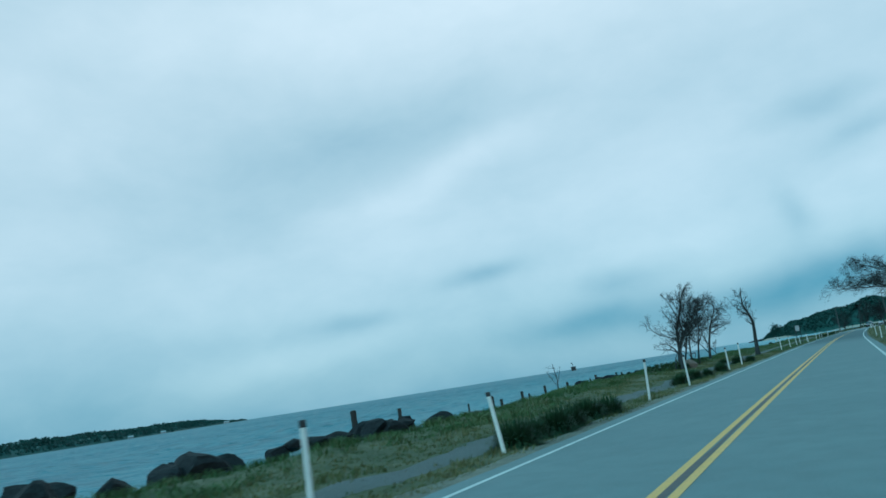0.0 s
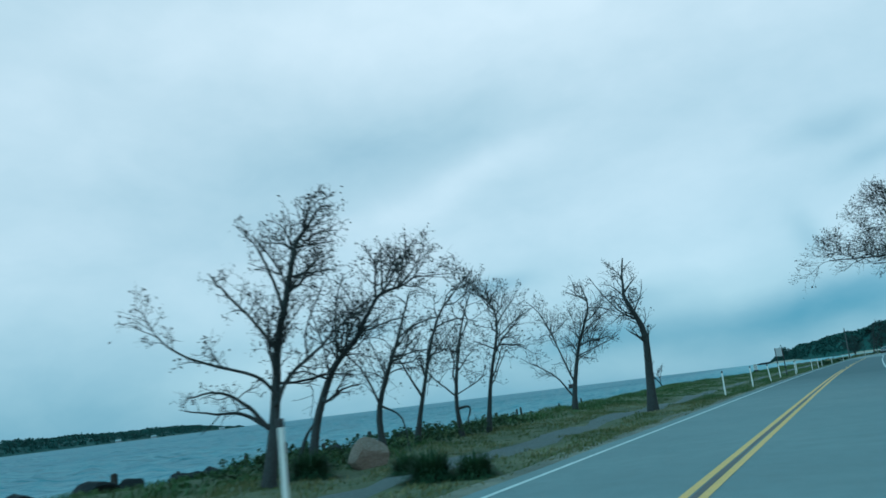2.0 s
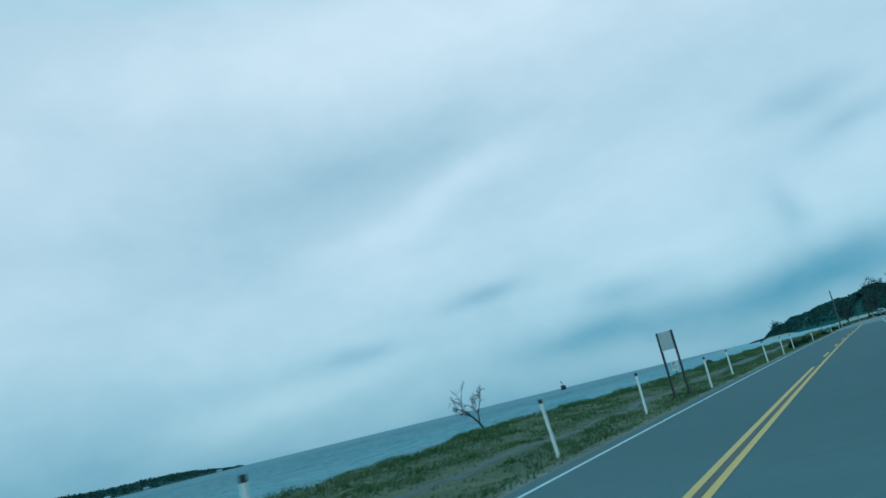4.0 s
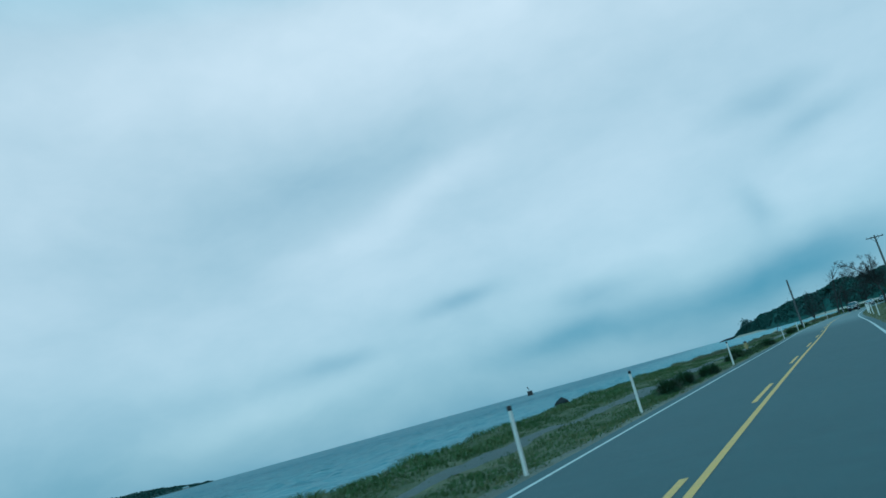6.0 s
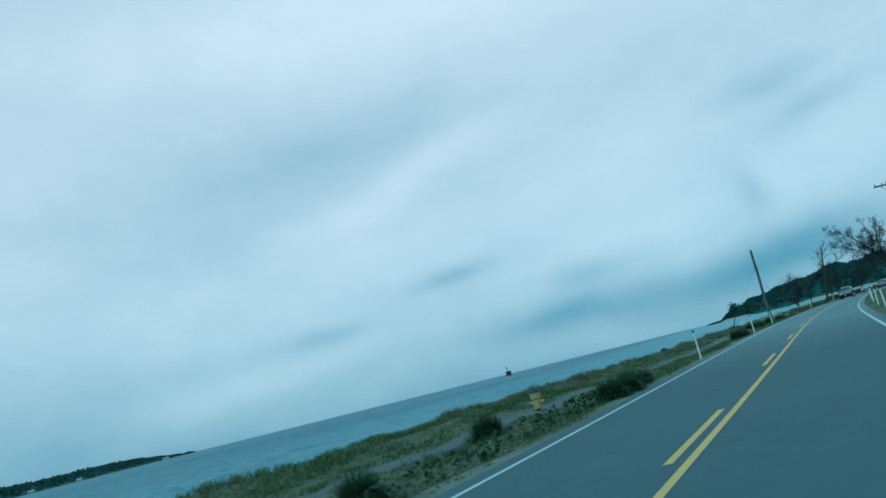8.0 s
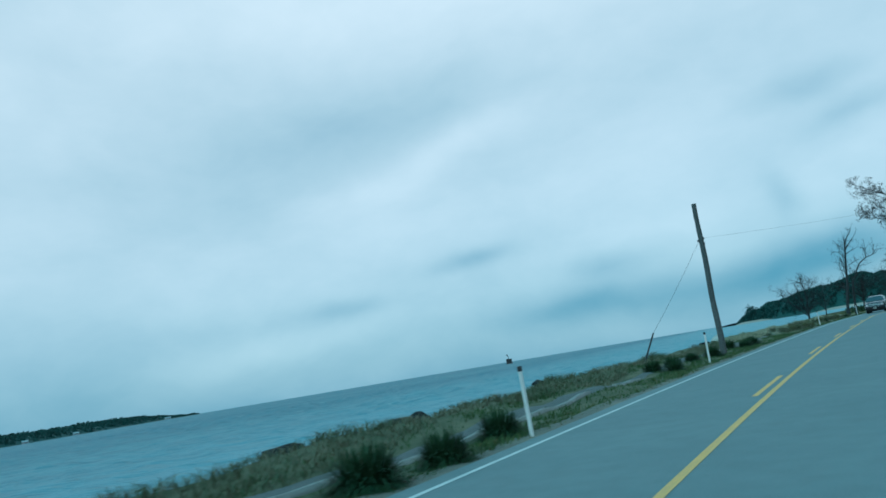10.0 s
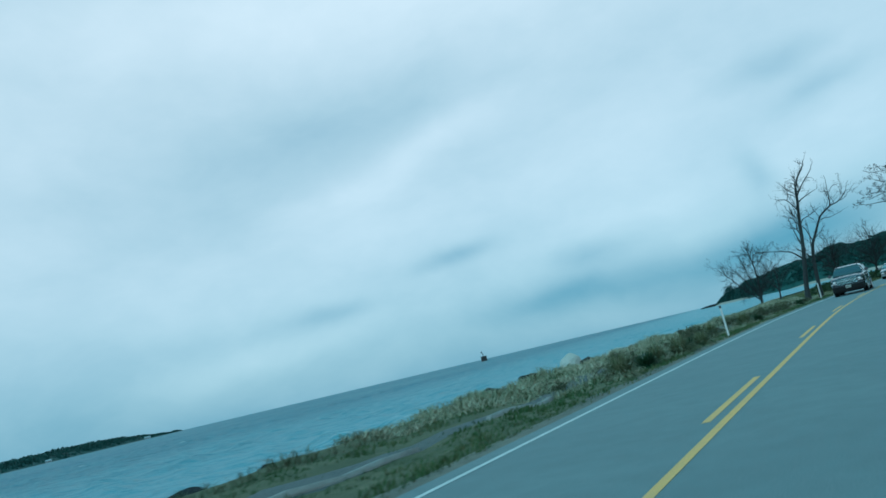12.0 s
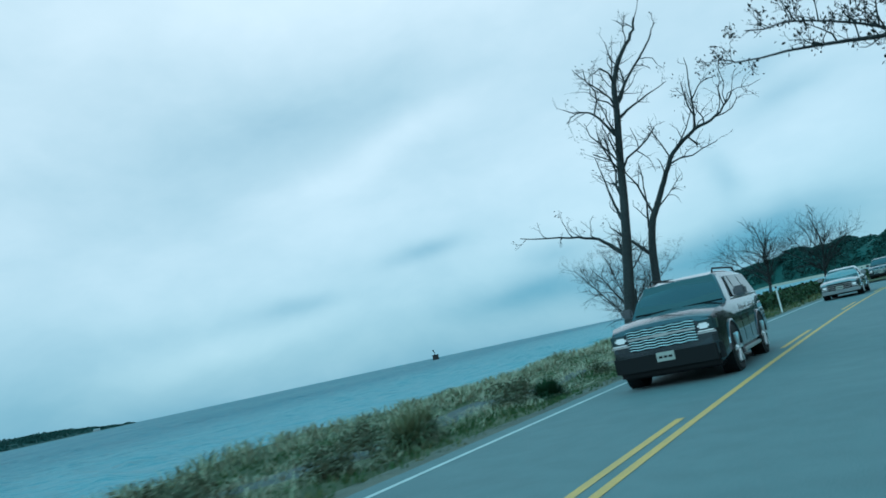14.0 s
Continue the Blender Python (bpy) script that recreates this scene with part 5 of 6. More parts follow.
def blades(name, label, y0, y1, density, s_lo, s_hi, h_lo, h_hi, mat, seed, width=0.012, lean=0.35, keep=None, per=5):
    """Tufts of grass blades between two lines along the road, as one mesh."""
    rng = np.random.RandomState(seed)
    n = int((y1 - y0) * 8 * density)
    y = rng.uniform(y0, y1, n)
    lo, hi = s_lo(y), s_hi(y)
    s = lo + (hi - lo) * rng.rand(n)
    ok = rng.rand(n) < np.clip((hi - lo) / 8, 0.02, 3)
    if keep is not None:
        ok &= keep(s, y, rng.rand(n))
    y, s = y[ok], s[ok]
    n = len(y)
    y, s = np.repeat(y, per), np.repeat(s, per)
    y = y + rng.normal(scale=0.07, size=n * per)
    s = s + rng.normal(scale=0.07, size=n * per)
    N = n * per
    patch = 0.75 + 0.35 * np.sin(y * 0.7 + s) * np.sin(y * 0.23 - s * 1.7)
    h = rng.uniform(h_lo, h_hi, N) * np.clip(patch, 0.35, 1.2)
    a = rng.uniform(0, 2 * np.pi, N)
    base = np.stack([road_x(y) + s, y, ground_z(s, y) - 0.02], -1)
    off = np.stack([np.cos(a), np.sin(a), 0 * a], -1)
    wd = width * rng.uniform(0.6, 1.4, N)[:, None]
    b = rng.uniform(0, 2 * np.pi, N)
    tip = base + np.stack([np.cos(b) * lean * h + 0.12 * h, np.sin(b) * lean * h, h * (1.05 - 0.3 * lean)], -1)
    mid = (base + tip) / 2 + np.stack([-np.cos(b) * lean * h * 0.18, -np.sin(b) * lean * h * 0.18, (0.06 + 0.16 * lean) * h], -1)
    v = np.stack([base - off * wd, base + off * wd, mid + off * wd * 0.8, mid - off * wd * 0.8, tip], 1).reshape(-1, 3)
    k = np.arange(N)[:, None] * 5
    f = np.concatenate([k + np.array([[0, 1, 2]]), k + np.array([[0, 2, 3]]), k + np.array([[3, 2, 4]])])
    ob = new(name, tri_mesh(name, v, f, mat))
    return tagged(ob, label, "grass", kind="stuff")


def off_path(s, y, r):
    d = np.abs(s - path_s(y))
    bald = np.sin(y * 0.31 + 1.3 * np.sin(s * 0.9)) * np.sin(s * 1.1 + y * 0.13)
    return (r < np.clip((d - 0.55) / 0.5, 0.03, 1)) & (r < np.clip(1.05 - 0.75 * np.clip(bald, 0, 1), 0.1, 1))


const = lambda c: (lambda y: 0 * y + c)
blades("verge_grass", "patchy short green and straw grass on the verge", -6, 86, 27, lambda y: shore(y) + 1.0, const(-3.75), 0.05, 0.16, GRASS, 21, keep=off_path)
blades("verge_grass", "short green grass on the verge", 84, 350, 29, lambda y: shore(y) + 1.0, const(-3.75), 0.05, 0.18, GREEN_GRASS, 29, keep=off_path)
blades("edge_grass", "short grass fringing the asphalt", -6, 350, 13, const(-4.6), const(-3.6), 0.05, 0.14, GRASS, 22, keep=lambda s, y, r: r < 0.75 + 0.5 * np.sin(y * 0.21) * np.sin(y * 0.083 + 1))
blades("beach_grass", "green beach grass along the top of the bank", -6, 212, 17, lambda y: shore(y) - 1.6, lambda y: shore(y) + 2.2 + 0.9 * np.sin(y * 0.33), 0.12, 0.38, BEACH_GRASS, 23, width=0.010, lean=0.85, per=6)
blades("dune_grass", "tall windblown dune grass along the top of the bank", 206, 284, 19, lambda y: shore(y) - 1.6, lambda y: shore(y) + 1.7 + 0.8 * np.sin(y * 0.33), 0.14, 0.46, DUNE, 27, width=0.009, lean=0.95, per=7, keep=lambda s, y, r: (np.abs(y - 276) > 6) | (s > shore(y) + 0.5))
blades("dune_grass", "tall pale dune grass along the top of the bank", 282, 352, 19, lambda y: shore(y) - 1.6, lambda y: shore(y) + 1.7 + 0.8 * np.sin(y * 0.33), 0.14, 0.46, DUNE_PALE, 28, width=0.009, lean=0.95, per=7)
blades("dune_grass", "tall brownish dune grass beside the road", 286, 345, 14, lambda y: shore(y) + 0.5, const(-4.6), 0.10, 0.30, DUNE_PALE, 24, width=0.009, lean=1.0, per=7)
blades("landward_grass", "rough green grass on the landward verge", -6, 420, 2.5, const(3.7), const(9.0), 0.06, 0.24, GRASS, 25)
blades("far_verge_grass", "green grass on the point beyond the bend", 345, 430, 5, lambda y: shore(y), const(-3.7), 0.08, 0.3, GRASS, 26, width=0.02)


def clump_mesh(name, seed, mat, n=1150, h=0.60, droop=0.72, spread=0.26):
    """A dense rounded tussock of arching blades."""
    rng = np.random.RandomState(seed)
    a = rng.uniform(0, 2 * np.pi, n)
    el = np.arcsin(rng.uniform(0.05, 1.0, n))
    d = np.sqrt(rng.rand(n)) * spread
    out = np.stack([np.cos(a), np.sin(a), 0 * a], -1)
    side = np.stack([-np.sin(a), np.cos(a), 0 * a], -1)
    ln = h * rng.uniform(0.78, 1.04, n)
    lump = 1 + 0.16 * np.sin(3 * a + seed) + 0.1 * np.sin(5 * a + 2 * seed)
    rows = []
    for u in (0, 0.4, 0.75, 1.0):
        x = d + ln * lump * np.cos(el) * u * 0.85
        z = ln * (np.sin(el) * u * 1.15 + 0.30 * u - droop * u ** 2.4 * (0.35 + 0.65 * np.cos(el)))
        rows.append(out * x[:, None] + np.stack([0 * z, 0 * z, np.maximum(z, 0.01)], -1))
    wd = 0.009 * rng.uniform(0.7, 1.5, n)[:, None] * side
    v = np.stack([rows[0] - wd, rows[0] + wd, rows[1] - wd, rows[1] + wd, rows[2] - wd * 0.8, rows[2] + wd * 0.8, rows[3]], 1).reshape(-1, 3)
    k = np.arange(n)[:, None] * 7
    f = np.concatenate([k + np.array([t]) for t in ([0, 1, 3], [0, 3, 2], [2, 3, 5], [2, 5, 4], [4, 5, 6])])
    return tri_mesh(name, v, f, mat)


DARK_CLUMPS = [clump_mesh("grass_clump", 70 + k, TUFT) for k in range(3)]
PALE_CLUMPS = [clump_mesh("grass_clump", 80 + k, TUFT_DRY, 1300, 0.8, 0.85, 0.2) for k in range(2)]


def grass_clump(s, y, k, size, pale=False, up=1.0):
    ob = new("grass_clump", (PALE_CLUMPS[k % 2] if pale else DARK_CLUMPS[k % 3]))
    x, yy, z = at_side(s, y, -0.03)
    ob.matrix_world = Matrix.Translation((x, yy, z)) @ Euler((0, 0, k * 1.9)).to_matrix().to_4x4() @ Matrix.Diagonal((size, size, size * up, 1))
    return tagged(ob, "arching pale-tipped clump of coarse grass on the verge" if pale else "dense dark clump of coarse grass on the verge", "grass", "grass clumps along the verge")


CLUMPS = [(-4.4, 14.6), (-4.5, 15.9), (-4.4, 17.0), (-4.5, 18.2), (-4.3, 21.2), (-4.6, 20.1), (-5.1, 35.3), (-5.15, 37.1), (-5.1, 39.0), (-4.8, 41.1), (-4.5, 43.7), (-5.0, 47.1), (-5.3, 57.2), (-4.5, 57.4), (-6.4, 58.2), (-9.3, 58.8), (-10.2, 62.0)]
CLUMPS += [(-4.6, 165.3), (-4.5, 168.1), (-4.9, 169.5), (-5.0, 171.0), (-4.4, 172.6), (-4.3, 173.4), (-5.2, 187.0), (-4.9, 189.6), (-6.2, 197.1), (-4.2, 201.2), (-4.0, 202.4), (-4.3, 203.6), (-4.5, 204.8), (-4.4, 206.2), (-4.9, 205.5)]
CLUMPS += [(-4.3, 233.2), (-4.1, 235.0), (-4.5, 237.9), (-4.8, 253.4), (-6.2, 255.5), (-6.1, 258.3), (-5.8, 260.6), (-5.2, 262.3), (-6.0, 270.5), (-5.0, 269.6), (-5.2, 273.4), (-5.3, 271.9)]
for n, (s, y) in enumerate(CLUMPS):
    grass_clump(s, y, n, rnd.uniform(0.75, 1.12))
for n, (s, y) in enumerate([(-4.6, 288.2), (-4.85, 292.8), (-4.8, 291.3), (-4.35, 294.1), (-4.15, 296.5), (-4.9, 297.8), (-5.4, 304.0), (-5.0, 309.5), (-4.9, 312.0), (-5.0, 320.5), (-5.3, 321.3), (-5.0, 326.0)]):
    grass_clump(s, y, n, rnd.uniform(0.8, 0.95), pale=n % 3 != 2)


def shrub_mesh(seed, n=900):
    """A low rounded bush: fine stems and many small leaves in lumpy tufts."""
    rng = np.random.RandomState(seed)
    tufts = rng.normal(size=(26, 3)) * (0.24, 0.24, 0.12) + (0, 0, 0.26)
    tufts[:, 2] = np.clip(tufts[:, 2], 0.1, 0.5)
    c = tufts[rng.randint(0, 26, n)] + rng.normal(scale=0.07, size=(n, 3))
    c[:, 2] = np.maximum(c[:, 2], 0.02)
    a = rng.normal(size=(n, 3)) + (0, 0, 0.8)
    a /= np.linalg.norm(a, axis=1, keepdims=True)
    b = np.cross(a, rng.normal(size=(n, 3)))
    b /= np.linalg.norm(b, axis=1, keepdims=True)
    r = rng.uniform(0.025, 0.05, (n, 1))
    leaf = np.stack([c - a * r, c + b * r * 0.45, c + a * r, c - b * r * 0.45], 1)
    foot = rng.normal(scale=0.06, size=(26, 3)) * (1, 1, 0)
    w = np.array([0.006, 0, 0])
    stem = np.stack([foot - w, foot + w, tufts + w * 0.5, tufts - w * 0.5], 1)
    v = np.concatenate([leaf, stem]).reshape(-1, 3)
    return tri_mesh("low_shrub", v, np.arange(len(v)).reshape(-1, 4), SHRUB)


SHRUBS = [shrub_mesh(120 + k) for k in range(3)]
rs = random.Random(14)
for k, (s, y) in enumerate([(-5.6, 290.0), (-5.9, 293.6), (-5.6, 298.2), (-6.6, 299.5), (-5.0, 301.3), (-6.2, 303.0), (-5.3, 306.6), (-6.8, 306.0), (-5.8, 311.0), (-6.9, 313.6), (-5.2, 315.8), (-6.4, 317.5), (-5.0, 318.6), (-5.6, 321.4), (-7.0, 322.0), (-5.2, 324.8), (-6.2, 327.0), (-5.1, 329.5), (-6.6, 288.4), (-7.2, 296.2), (-7.4, 309.2)]):
    ob = new("low_shrub", SHRUBS[k % 3])
    q = rs.uniform(0.7, 1.35)
    ob.matrix_world = Matrix.Translation(at_side(s, y, -0.02)) @ Euler((0, 0, rs.uniform(0, 6))).to_matrix().to_4x4() @ Matrix.Diagonal((q, q * rs.uniform(0.8, 1.2), q * rs.uniform(0.8, 1.05), 1))
    tagged(ob, "low rounded olive-brown shrub in the verge grass", "shrub", "low shrubs along the verge")

# ---------------------------------------------------------------- vehicles on the road
GLASS = material("tinted_glass", (0.035, 0.05, 0.055), 0.06, spec=1.0)
CHROME = material("chrome", (0.62, 0.60, 0.60), 0.3, metal=1.0)
RUBBER = material("tyre_rubber", (0.014, 0.014, 0.014), 0.85, noises=[(20, 3, 0.5, (0.03, 0.03, 0.03))])
PLASTIC = material("black_plastic", (0.008, 0.008, 0.009), 0.6, spec=0.2)
LAMP = material("headlamp_lens", (0.55, 0.57, 0.58), 0.08, metal=0.4, spec=0.9)
LAMP.node_tree.nodes["Principled BSDF"].inputs["Emission Color"].default_value = (0.95, 0.97, 1.0, 1)
LAMP.node_tree.nodes["Principled BSDF"].inputs["Emission Strength"].default_value = 0.3
PLATE = material("number_plate", (0.38, 0.38, 0.34), 0.5)
RIM = material("alloy_rim", (0.72, 0.73, 0.74), 0.35, metal=0.7)


def car_paint(name, base, metal=0.6):
    m = material(name, base, 0.24, metal=metal, noises=[(0.8, 4, 0.25, tuple(c * 0.75 + 0.01 for c in base))])
    p = m.node_tree.nodes["Principled BSDF"]
    p.inputs["Coat Weight"].default_value, p.inputs["Coat Roughness"].default_value = 1.0, 0.02
    return m


def loft(bm, rings):
    """Joins rings of equal length, each a closed loop."""
    vs = [[bm.verts.new(p) for p in r] for r in rings]
    k = len(rings[0])
    for a, b in zip(vs, vs[1:]):
        for i in range(k):
            bm.faces.new((a[i], a[(i + 1) % k], b[(i + 1) % k], b[i]))
    bm.faces.new(vs[0][::-1])
    bm.faces.new(vs[-1])
    bmesh.ops.recalc_face_normals(bm, faces=bm.faces[:])
    return bm


def quad(pts, mat_name="", thick=0.008):
    """A thin panel through four corners."""
    bm = bmesh.new()
    p = [Vector(q) for q in pts]
    nrm = (p[1] - p[0]).cross(p[3] - p[0]).normalized() * thick
    a = [bm.verts.new(q) for q in p]
    b = [bm.verts.new(q + nrm) for q in p]
    bm.faces.new(a[::-1])
    bm.faces.new(b)
    for i in range(4):
        bm.faces.new((a[i], a[(i + 1) % 4], b[(i + 1) % 4], b[i]))
    bmesh.ops.recalc_face_normals(bm, faces=bm.faces[:])
    return bm


def car(at, turn, label, paint, L=5.18, W=2.02, H=1.86, hood=1.18, belt=1.24, nose=0.95, front=0.98, base=2.95, glass_y=(1.45, 2.05, 4.72, 5.05), suv=True, wheel=0.39):
    """A road car; its nose is at y = 0 and points to -y."""
    t = thing("car", at, label, "car", "oncoming cars", turn)
    w = W / 2
    # body shell in stations along the length: y, half width low, half width at the shoulder, sill, shoulder height
    st = [(0.0, 0.84 * w, 0.84 * w, 0.40, nose * 0.93), (0.05, 0.93 * w, 0.91 * w, 0.30, nose), (0.26, 0.99 * w, 0.955 * w, 0.27, hood - 0.06), (front, w, 0.965 * w, 0.27, hood - 0.01), (glass_y[0] + 0.05, w, 0.96 * w, 0.27, hood + 0.03),
          (glass_y[0] + 0.5, w, 0.95 * w, 0.27, belt), (L * 0.75, w, 0.95 * w, 0.27, belt + 0.02), (L - 0.25, 0.985 * w, 0.93 * w, 0.30, belt + 0.02), (L - 0.04, 0.94 * w, 0.88 * w, 0.42, belt - 0.03)]
    rings = []
    for y, a, b, lo, hi in st:
        mid = lo + (hi - lo) * 0.55
        half = [(0.0, lo), (a * 0.9, lo), (a, lo + 0.12), (a * 1.0, mid), (b * 1.0, hi - 0.10), (b * 0.965, hi - 0.02), (b * 0.55, hi + 0.035), (0.0, hi + 0.05)]
        rings.append([(x, y, z) for x, z in half] + [(-x, y, z) for x, z in half[-2:0:-1]])
    bm = loft(bmesh.new(), rings)
    for f in bm.faces:
        f.smooth = True
    part("body", bm, paint, t).data.set_sharp_from_angle(angle=radians(24))
    # cabin
    g0, g1, g2, g3 = glass_y
    wb, wt = 0.93 * w, 0.73 * w
    bm = bmesh.new()
    rr = []
    for y, z, ww in ((g0, belt - 0.05, wb), (g0 + (g1 - g0) * 0.5, belt + (H - belt) * 0.52, (wb + wt) / 2), (g1, H - 0.06, wt), (g1 + 0.35, H, wt * 0.98), ((g1 + g2) / 2, H + 0.01, wt), (g2, H - 0.05, wt * 0.97), (g3, belt, wb * 0.96)):
        k = (z - belt) / (H - belt)
        low = belt - 0.06
        rr.append([(wb, y, low), (wb + (ww - wb) * 0.5, y, low + (z - low) * 0.5), (ww, y, max(z - 0.05, low)), (ww * 0.86, y, z), (0, y, z + 0.015), (-ww * 0.86, y, z), (-ww, y, max(z - 0.05, low)), (-wb - (ww - wb) * 0.5, y, low + (z - low) * 0.5), (-wb, y, low)])
    loft(bm, rr)
    for f in bm.faces:
        f.smooth = True
    part("cabin", bm, paint, t).data.set_sharp_from_angle(angle=radians(24))

    def on_screen(u, v):
        """A point of the windscreen, u across from -1 to 1, v up from 0 to 1."""
        y = g0 + (g1 - g0) * v - 0.014
        z = (belt - 0.05) + (H - 0.06 - belt + 0.05) * v + 0.02
        ww = wb + (wt - wb) * v
        return (u * ww * (0.95 - 0.03 * v), y, z)

    part("windscreen", quad([on_screen(-1, 0.12), on_screen(1, 0.12), on_screen(1, 0.95), on_screen(-1, 0.95)]), GLASS, t, "dark tinted windscreen")
    part("wiper", tube(bmesh.new(), [on_screen(-0.6, 0.10), on_screen(0.1, 0.16)], [0.012, 0.008], 5), PLASTIC, t)
    part("wiper", tube(bmesh.new(), [on_screen(0.1, 0.10), on_screen(0.8, 0.16)], [0.012, 0.008], 5), PLASTIC, t)
    zb, zt = belt + 0.05, H - 0.13
    cuts = [g0 + 0.72, g0 + (g2 - g0) * 0.40, g0 + (g2 - g0) * 0.68, g2 + 0.02]
    for sx in (-1, 1):
        for k, (ya, yb) in enumerate(zip(cuts, cuts[1:])):
            ya += 0.05
            yt = ya + (0.34 if k == 0 else 0.04)
            yt2 = yb - (0.14 if k == 2 else 0.02)
            xb_, xt_ = wb - (wb - wt) * 0.10 + 0.012, wb - (wb - wt) * 0.86 + 0.012
            pts = [(sx * xb_, ya, zb), (sx * xb_, yb, zb), (sx * xt_, yt2, zt), (sx * xt_, yt, zt)]
            part("side_window", quad(pts if sx > 0 else pts[::-1]), GLASS, t)
        part("window_trim", tube(bmesh.new(), [(sx * (wb + 0.01), cuts[0], zb - 0.03), (sx * (wb + 0.01), cuts[-1], zb - 0.03)], [0.014, 0.014], 5), CHROME, t)
        mirror = box(bmesh.new(), (sx * (w + 0.02) - 0.02 if sx > 0 else sx * (w + 0.02) - 0.22, g0 + 0.42, belt + 0.02), (sx * (w + 0.02) + 0.22 if sx > 0 else sx * (w + 0.02) + 0.02, g0 + 0.56, belt + 0.22), 0.04)
        part("wing_mirror", mirror, paint, t)
        # lamps
        x0, x1 = sx * 0.61 * w, sx * 0.93 * w
        lo, hi = min(x0, x1), max(x0, x1)
        lamp = part("headlamp", box(bmesh.new(), (lo, -0.014, nose - 0.285), (hi + (0.02 if sx > 0 else 0), 0.46, nose - 0.03), 0.045), GLASS, t, "dark glossy headlamp housing")
        part("lens", box(bmesh.new(), (sx * 0.74 * w - 0.10, -0.024, nose - 0.215), (sx * 0.74 * w + 0.10, 0.0, nose - 0.12), 0.03), LAMP, lamp, "bright lens")
        part("lens", box(bmesh.new(), (lo + 0.02, -0.024, nose - 0.265), (hi - 0.03, 0.0, nose - 0.245), 0.006), LAMP, lamp)
        part("trim_strip", box(bmesh.new(), (lo, -0.02, nose - 0.30), (hi, 0.0, nose - 0.275), 0.006), CHROME if suv else PLASTIC, t)
        part("fog_lamp", tube(bmesh.new(), [(sx * 0.66 * w, 0.12, 0.52), (sx * 0.66 * w, 0.02, 0.52)], [0.07, 0.065], 10), LAMP, t)
        # door lines and handles
        for y in (cuts[0] - 0.1, cuts[1] + 0.02, cuts[2] + 0.02):
            part("door_seam", box(bmesh.new(), (sx * w * 1.0 - 0.004, y, 0.45), (sx * w * 1.0 + 0.004, y + 0.012, belt - 0.12)), PLASTIC, t)
        for y in (cuts[1] - 0.22, cuts[2] - 0.22):
            part("door_handle", box(bmesh.new(), (sx * w * 0.99 - 0.03, y, belt - 0.22), (sx * w * 0.99 + 0.03, y + 0.2, belt - 0.18), 0.01), CHROME if suv else paint, t)
        part("sill", box(bmesh.new(), (sx * w - 0.05, front + 0.55, 0.27), (sx * w + 0.03, front + base - 0.55, 0.34), 0.015), CHROME if suv else PLASTIC, t)
        if suv:
            part("roof_rail", tube(bmesh.new(), [(sx * wt * 0.86, g1 + 0.3, H + 0.0), (sx * wt * 0.86, g1 + 0.4, H + 0.06), (sx * wt * 0.86, g2 - 0.2, H + 0.06), (sx * wt * 0.86, g2 - 0.1, H - 0.02)], [0.02, 0.02, 0.02, 0.02], 6), PLASTIC, t)
        for y in (front, front + base):
            arch = bmesh.new()
            n = 14
            pts = [(sx * (w + 0.004), y + (wheel + 0.085) * math.cos(math.pi * i / n), wheel + (wheel + 0.085) * math.sin(math.pi * i / n)) for i in range(n + 1)]
            part("wheel_arch", tube(arch, pts, [0.022] * (n + 1), 6), paint, t)
            hub = new("wheel")
            hub.parent = t
            hub.matrix_local = Matrix.Translation((sx * (w - 0.10), y, wheel))
            bmw = bmesh.new()
            m = 24
            prof = [(-0.12, wheel * 0.70), (-0.12, wheel * 0.93), (-0.09, wheel), (0.09, wheel), (0.12, wheel * 0.93), (0.12, wheel * 0.70)]
            rs = [[(x, r * math.cos(2 * math.pi * i / m), r * math.sin(2 * math.pi * i / m)) for x, r in prof] for i in range(m)]
            vv = [[bmw.verts.new(p) for p in r] for r in rs]
            for i in range(m):
                for j in range(len(prof) - 1):
                    bmw.faces.new((vv[i][j], vv[(i + 1) % m][j], vv[(i + 1) % m][j + 1], vv[i][j + 1]))
            bmesh.ops.recalc_face_normals(bmw, faces=bmw.faces[:])
            part("tyre", bmw, RUBBER, hub)
            rimm = bmesh.new()
            for i in range(6):
                a = 2 * math.pi * i / 6
                tube(rimm, [(sx * 0.10, 0.05 * math.cos(a), 0.05 * math.sin(a)), (sx * 0.115, wheel * 0.68 * math.cos(a), wheel * 0.68 * math.sin(a))], [0.055, 0.045], 5)
            tube(rimm, [(sx * 0.06, 0, 0), (sx * 0.12, 0, 0)], [0.08, 0.07], 12)
            part("rim", rimm, RIM, hub, "silver alloy rim")
            part("brake_disc", tube(bmesh.new(), [(sx * 0.02, 0, 0), (sx * 0.05, 0, 0)], [wheel * 0.7, wheel * 0.7], 20), PLASTIC, hub)
            part("under_arch", tube(bmesh.new(), [(sx * (w - 0.26), y, wheel + 0.02), (sx * (w + 0.002), y, wheel + 0.02)], [wheel + 0.07, wheel + 0.07], 20), PLASTIC, t)
    # nose: grille, bumper, plate
    gw = 0.60 * w
    grille = part("grille", box(bmesh.new(), (-gw, -0.02, nose - 0.40), (gw, 0.12, nose - 0.02), 0.02), PLASTIC, t, "chrome slatted grille" if suv else "dark grille")
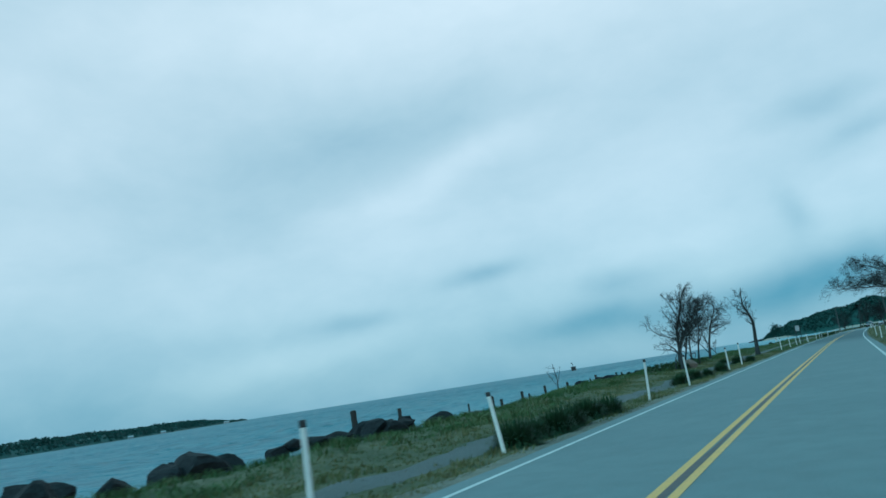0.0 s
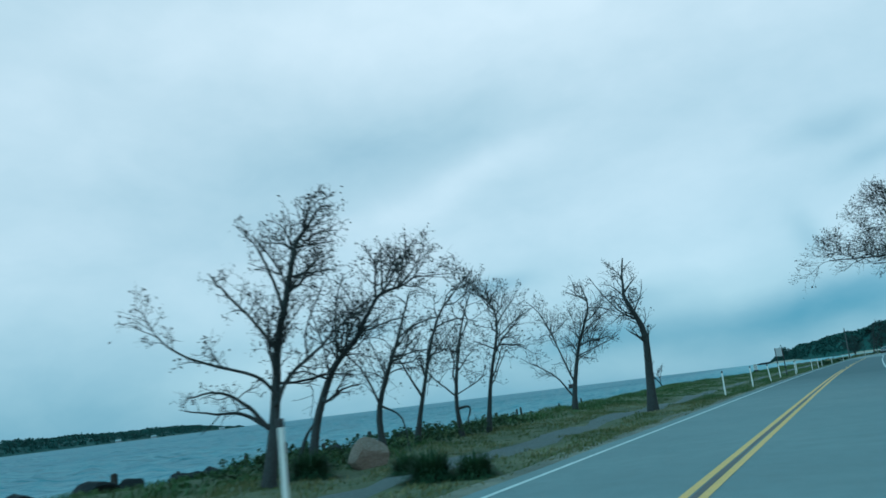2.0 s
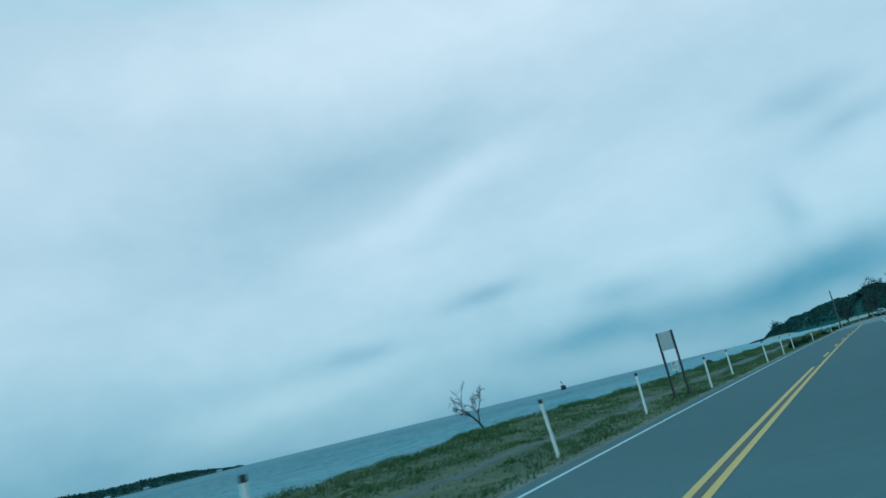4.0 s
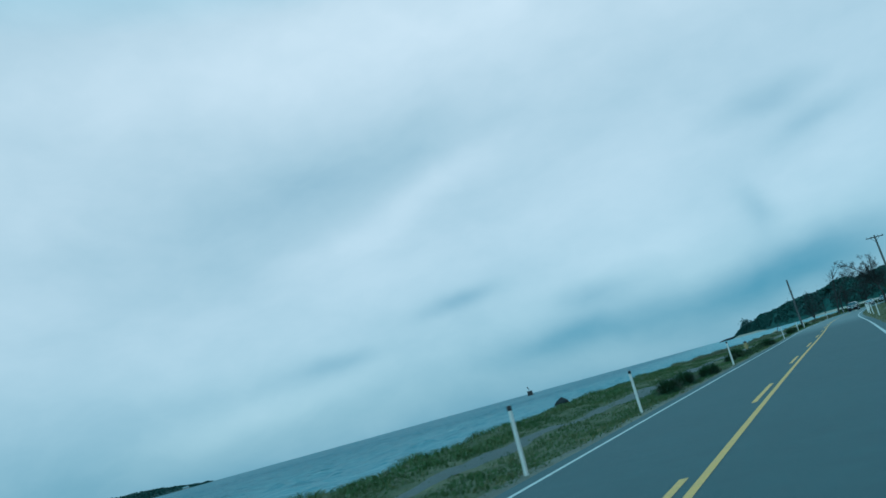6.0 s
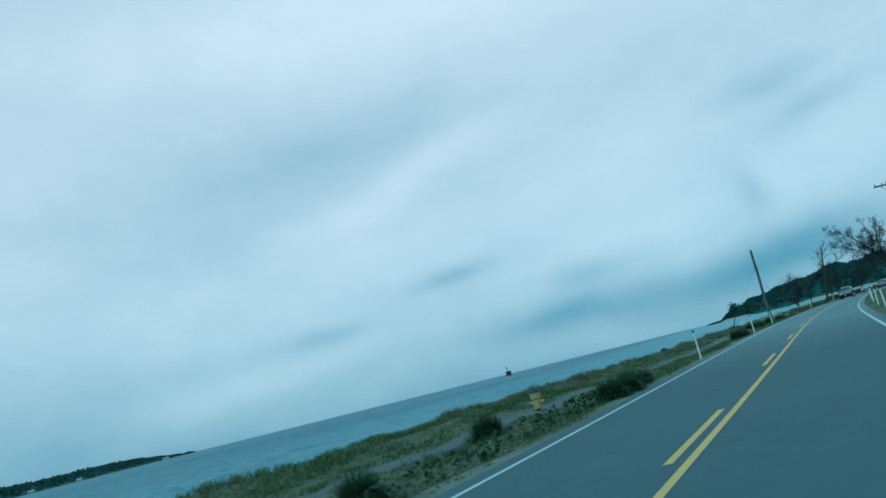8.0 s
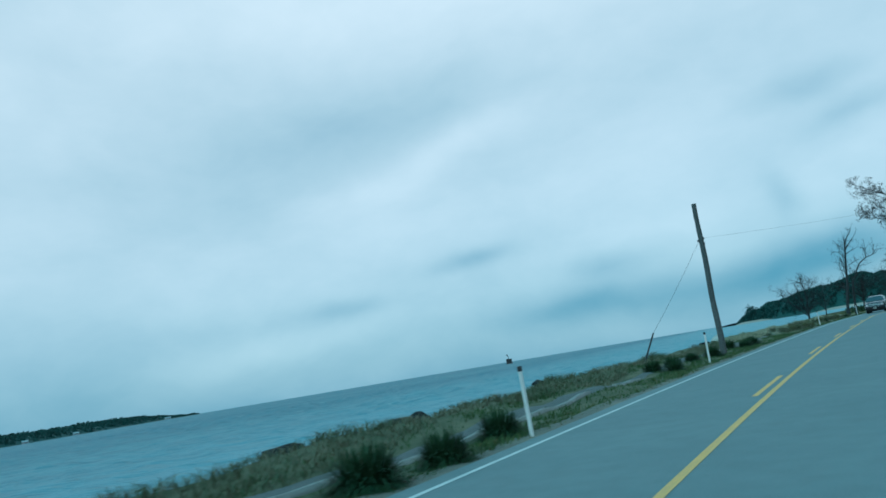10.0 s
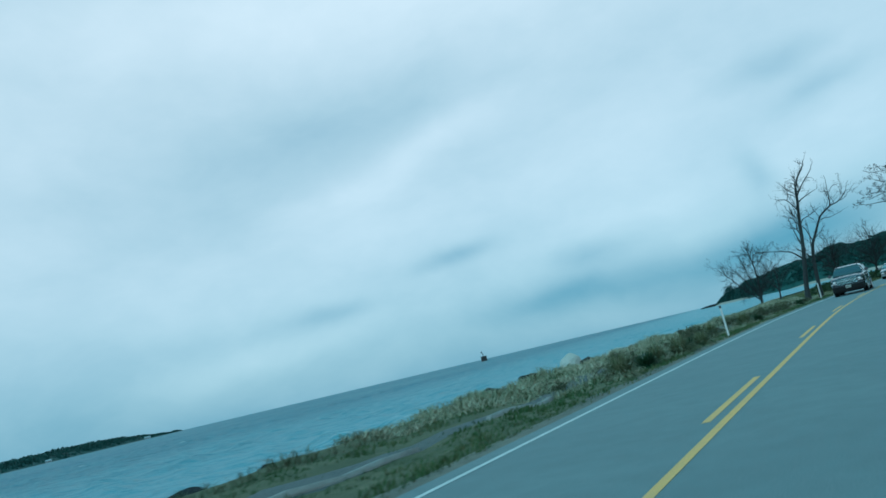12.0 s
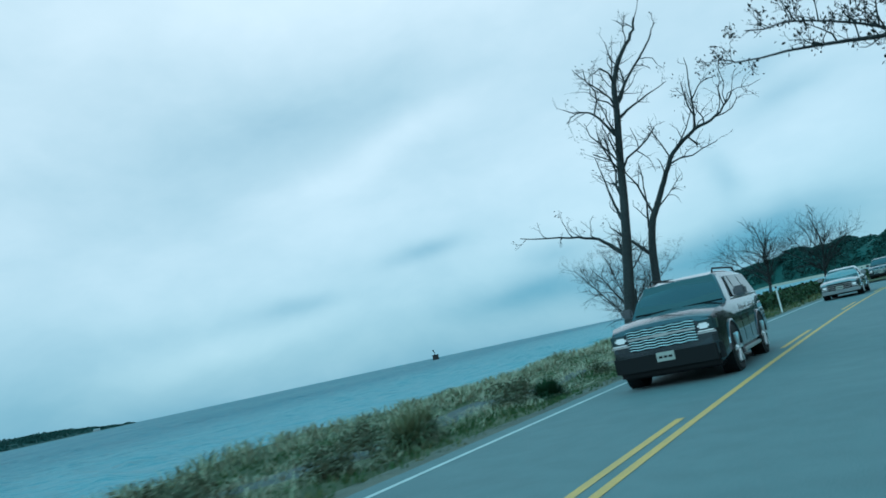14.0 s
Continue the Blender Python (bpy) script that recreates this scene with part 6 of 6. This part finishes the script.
    if suv:
        for k in range(8):
            z = nose - 0.375 + 0.047 * k
            pts = [(-gw + 2 * gw * i / 16, -0.03, z + 0.008 * math.sin(i * 1.9)) for i in range(17)]
            part("slat", tube(bmesh.new(), pts, [0.0095] * 17, 6), CHROME, grille)
        part("slat", box(bmesh.new(), (-gw, -0.04, nose - 0.20), (gw, -0.02, nose - 0.165), 0.008), CHROME, grille, "broad chrome bar")
        part("badge", box(bmesh.new(), (-0.13, -0.05, nose - 0.21), (0.13, -0.036, nose - 0.155), 0.008), CHROME, grille)
    else:
        for k in range(4):
            part("slat", box(bmesh.new(), (-gw, -0.03, nose - 0.36 + 0.085 * k), (gw, -0.015, nose - 0.345 + 0.085 * k)), CHROME, grille)
    part("bumper", box(bmesh.new(), (-0.965 * w, -0.055, 0.25 if suv else 0.34), (0.965 * w, 0.26, nose - (0.40 if suv else 0.42)), 0.09), PLASTIC if suv else paint, t, "dark front bumper")
    part("air_dam", box(bmesh.new(), (-0.86 * w, 0.02, 0.24), (0.86 * w, 0.25, 0.43), 0.03), PLASTIC, t)
    plate = part("number_plate", box(bmesh.new(), (-0.16, -0.066, 0.46), (0.16, -0.052, 0.62), 0.004), PLATE, t, "pale number plate")
    for x0, x1 in ((-0.12, -0.05), (-0.03, 0.03), (0.05, 0.12)):
        part("plate_bar", box(bmesh.new(), (x0, -0.07, 0.515), (x1, -0.066, 0.555)), PLASTIC, plate)
    # dark plate added between the sills to block light and deepen the shadow below
    part("underbody_shade", box(bmesh.new(), (-0.86 * w, 0.3, 0.19), (0.86 * w, L - 0.3, 0.30), 0.03), PLASTIC, t)
    return t


BLACK_PAINT = car_paint("charcoal_paint", (0.085, 0.09, 0.105), 0.85)
SILVER_PAINT = car_paint("silver_paint", (0.30, 0.31, 0.32))
NAVY_PAINT = car_paint("dark_blue_paint", (0.08, 0.09, 0.11), 0.8)
car((9.66, 322.95, 0.0), -8.0, "large charcoal sport utility vehicle with a chrome grille", BLACK_PAINT, H=1.88, hood=1.24, belt=1.27, nose=1.10, wheel=0.415)
car((14.65, 351.4, 0.0), -11.0, "silver saloon car with bright headlamps", SILVER_PAINT, L=4.75, W=1.82, H=1.45, hood=0.92, belt=0.94, nose=0.78, front=0.9, base=2.75, glass_y=(1.35, 2.25, 3.5, 4.3), suv=False, wheel=0.33)
car((19.9, 379.5, 0.0), -13.5, "dark blue sport utility vehicle with bright headlamps", NAVY_PAINT, L=4.7, W=1.88, H=1.68, hood=1.06, belt=1.1, nose=0.9, front=0.92, base=2.7, glass_y=(1.3, 2.0, 4.2, 4.6), suv=True, wheel=0.36)
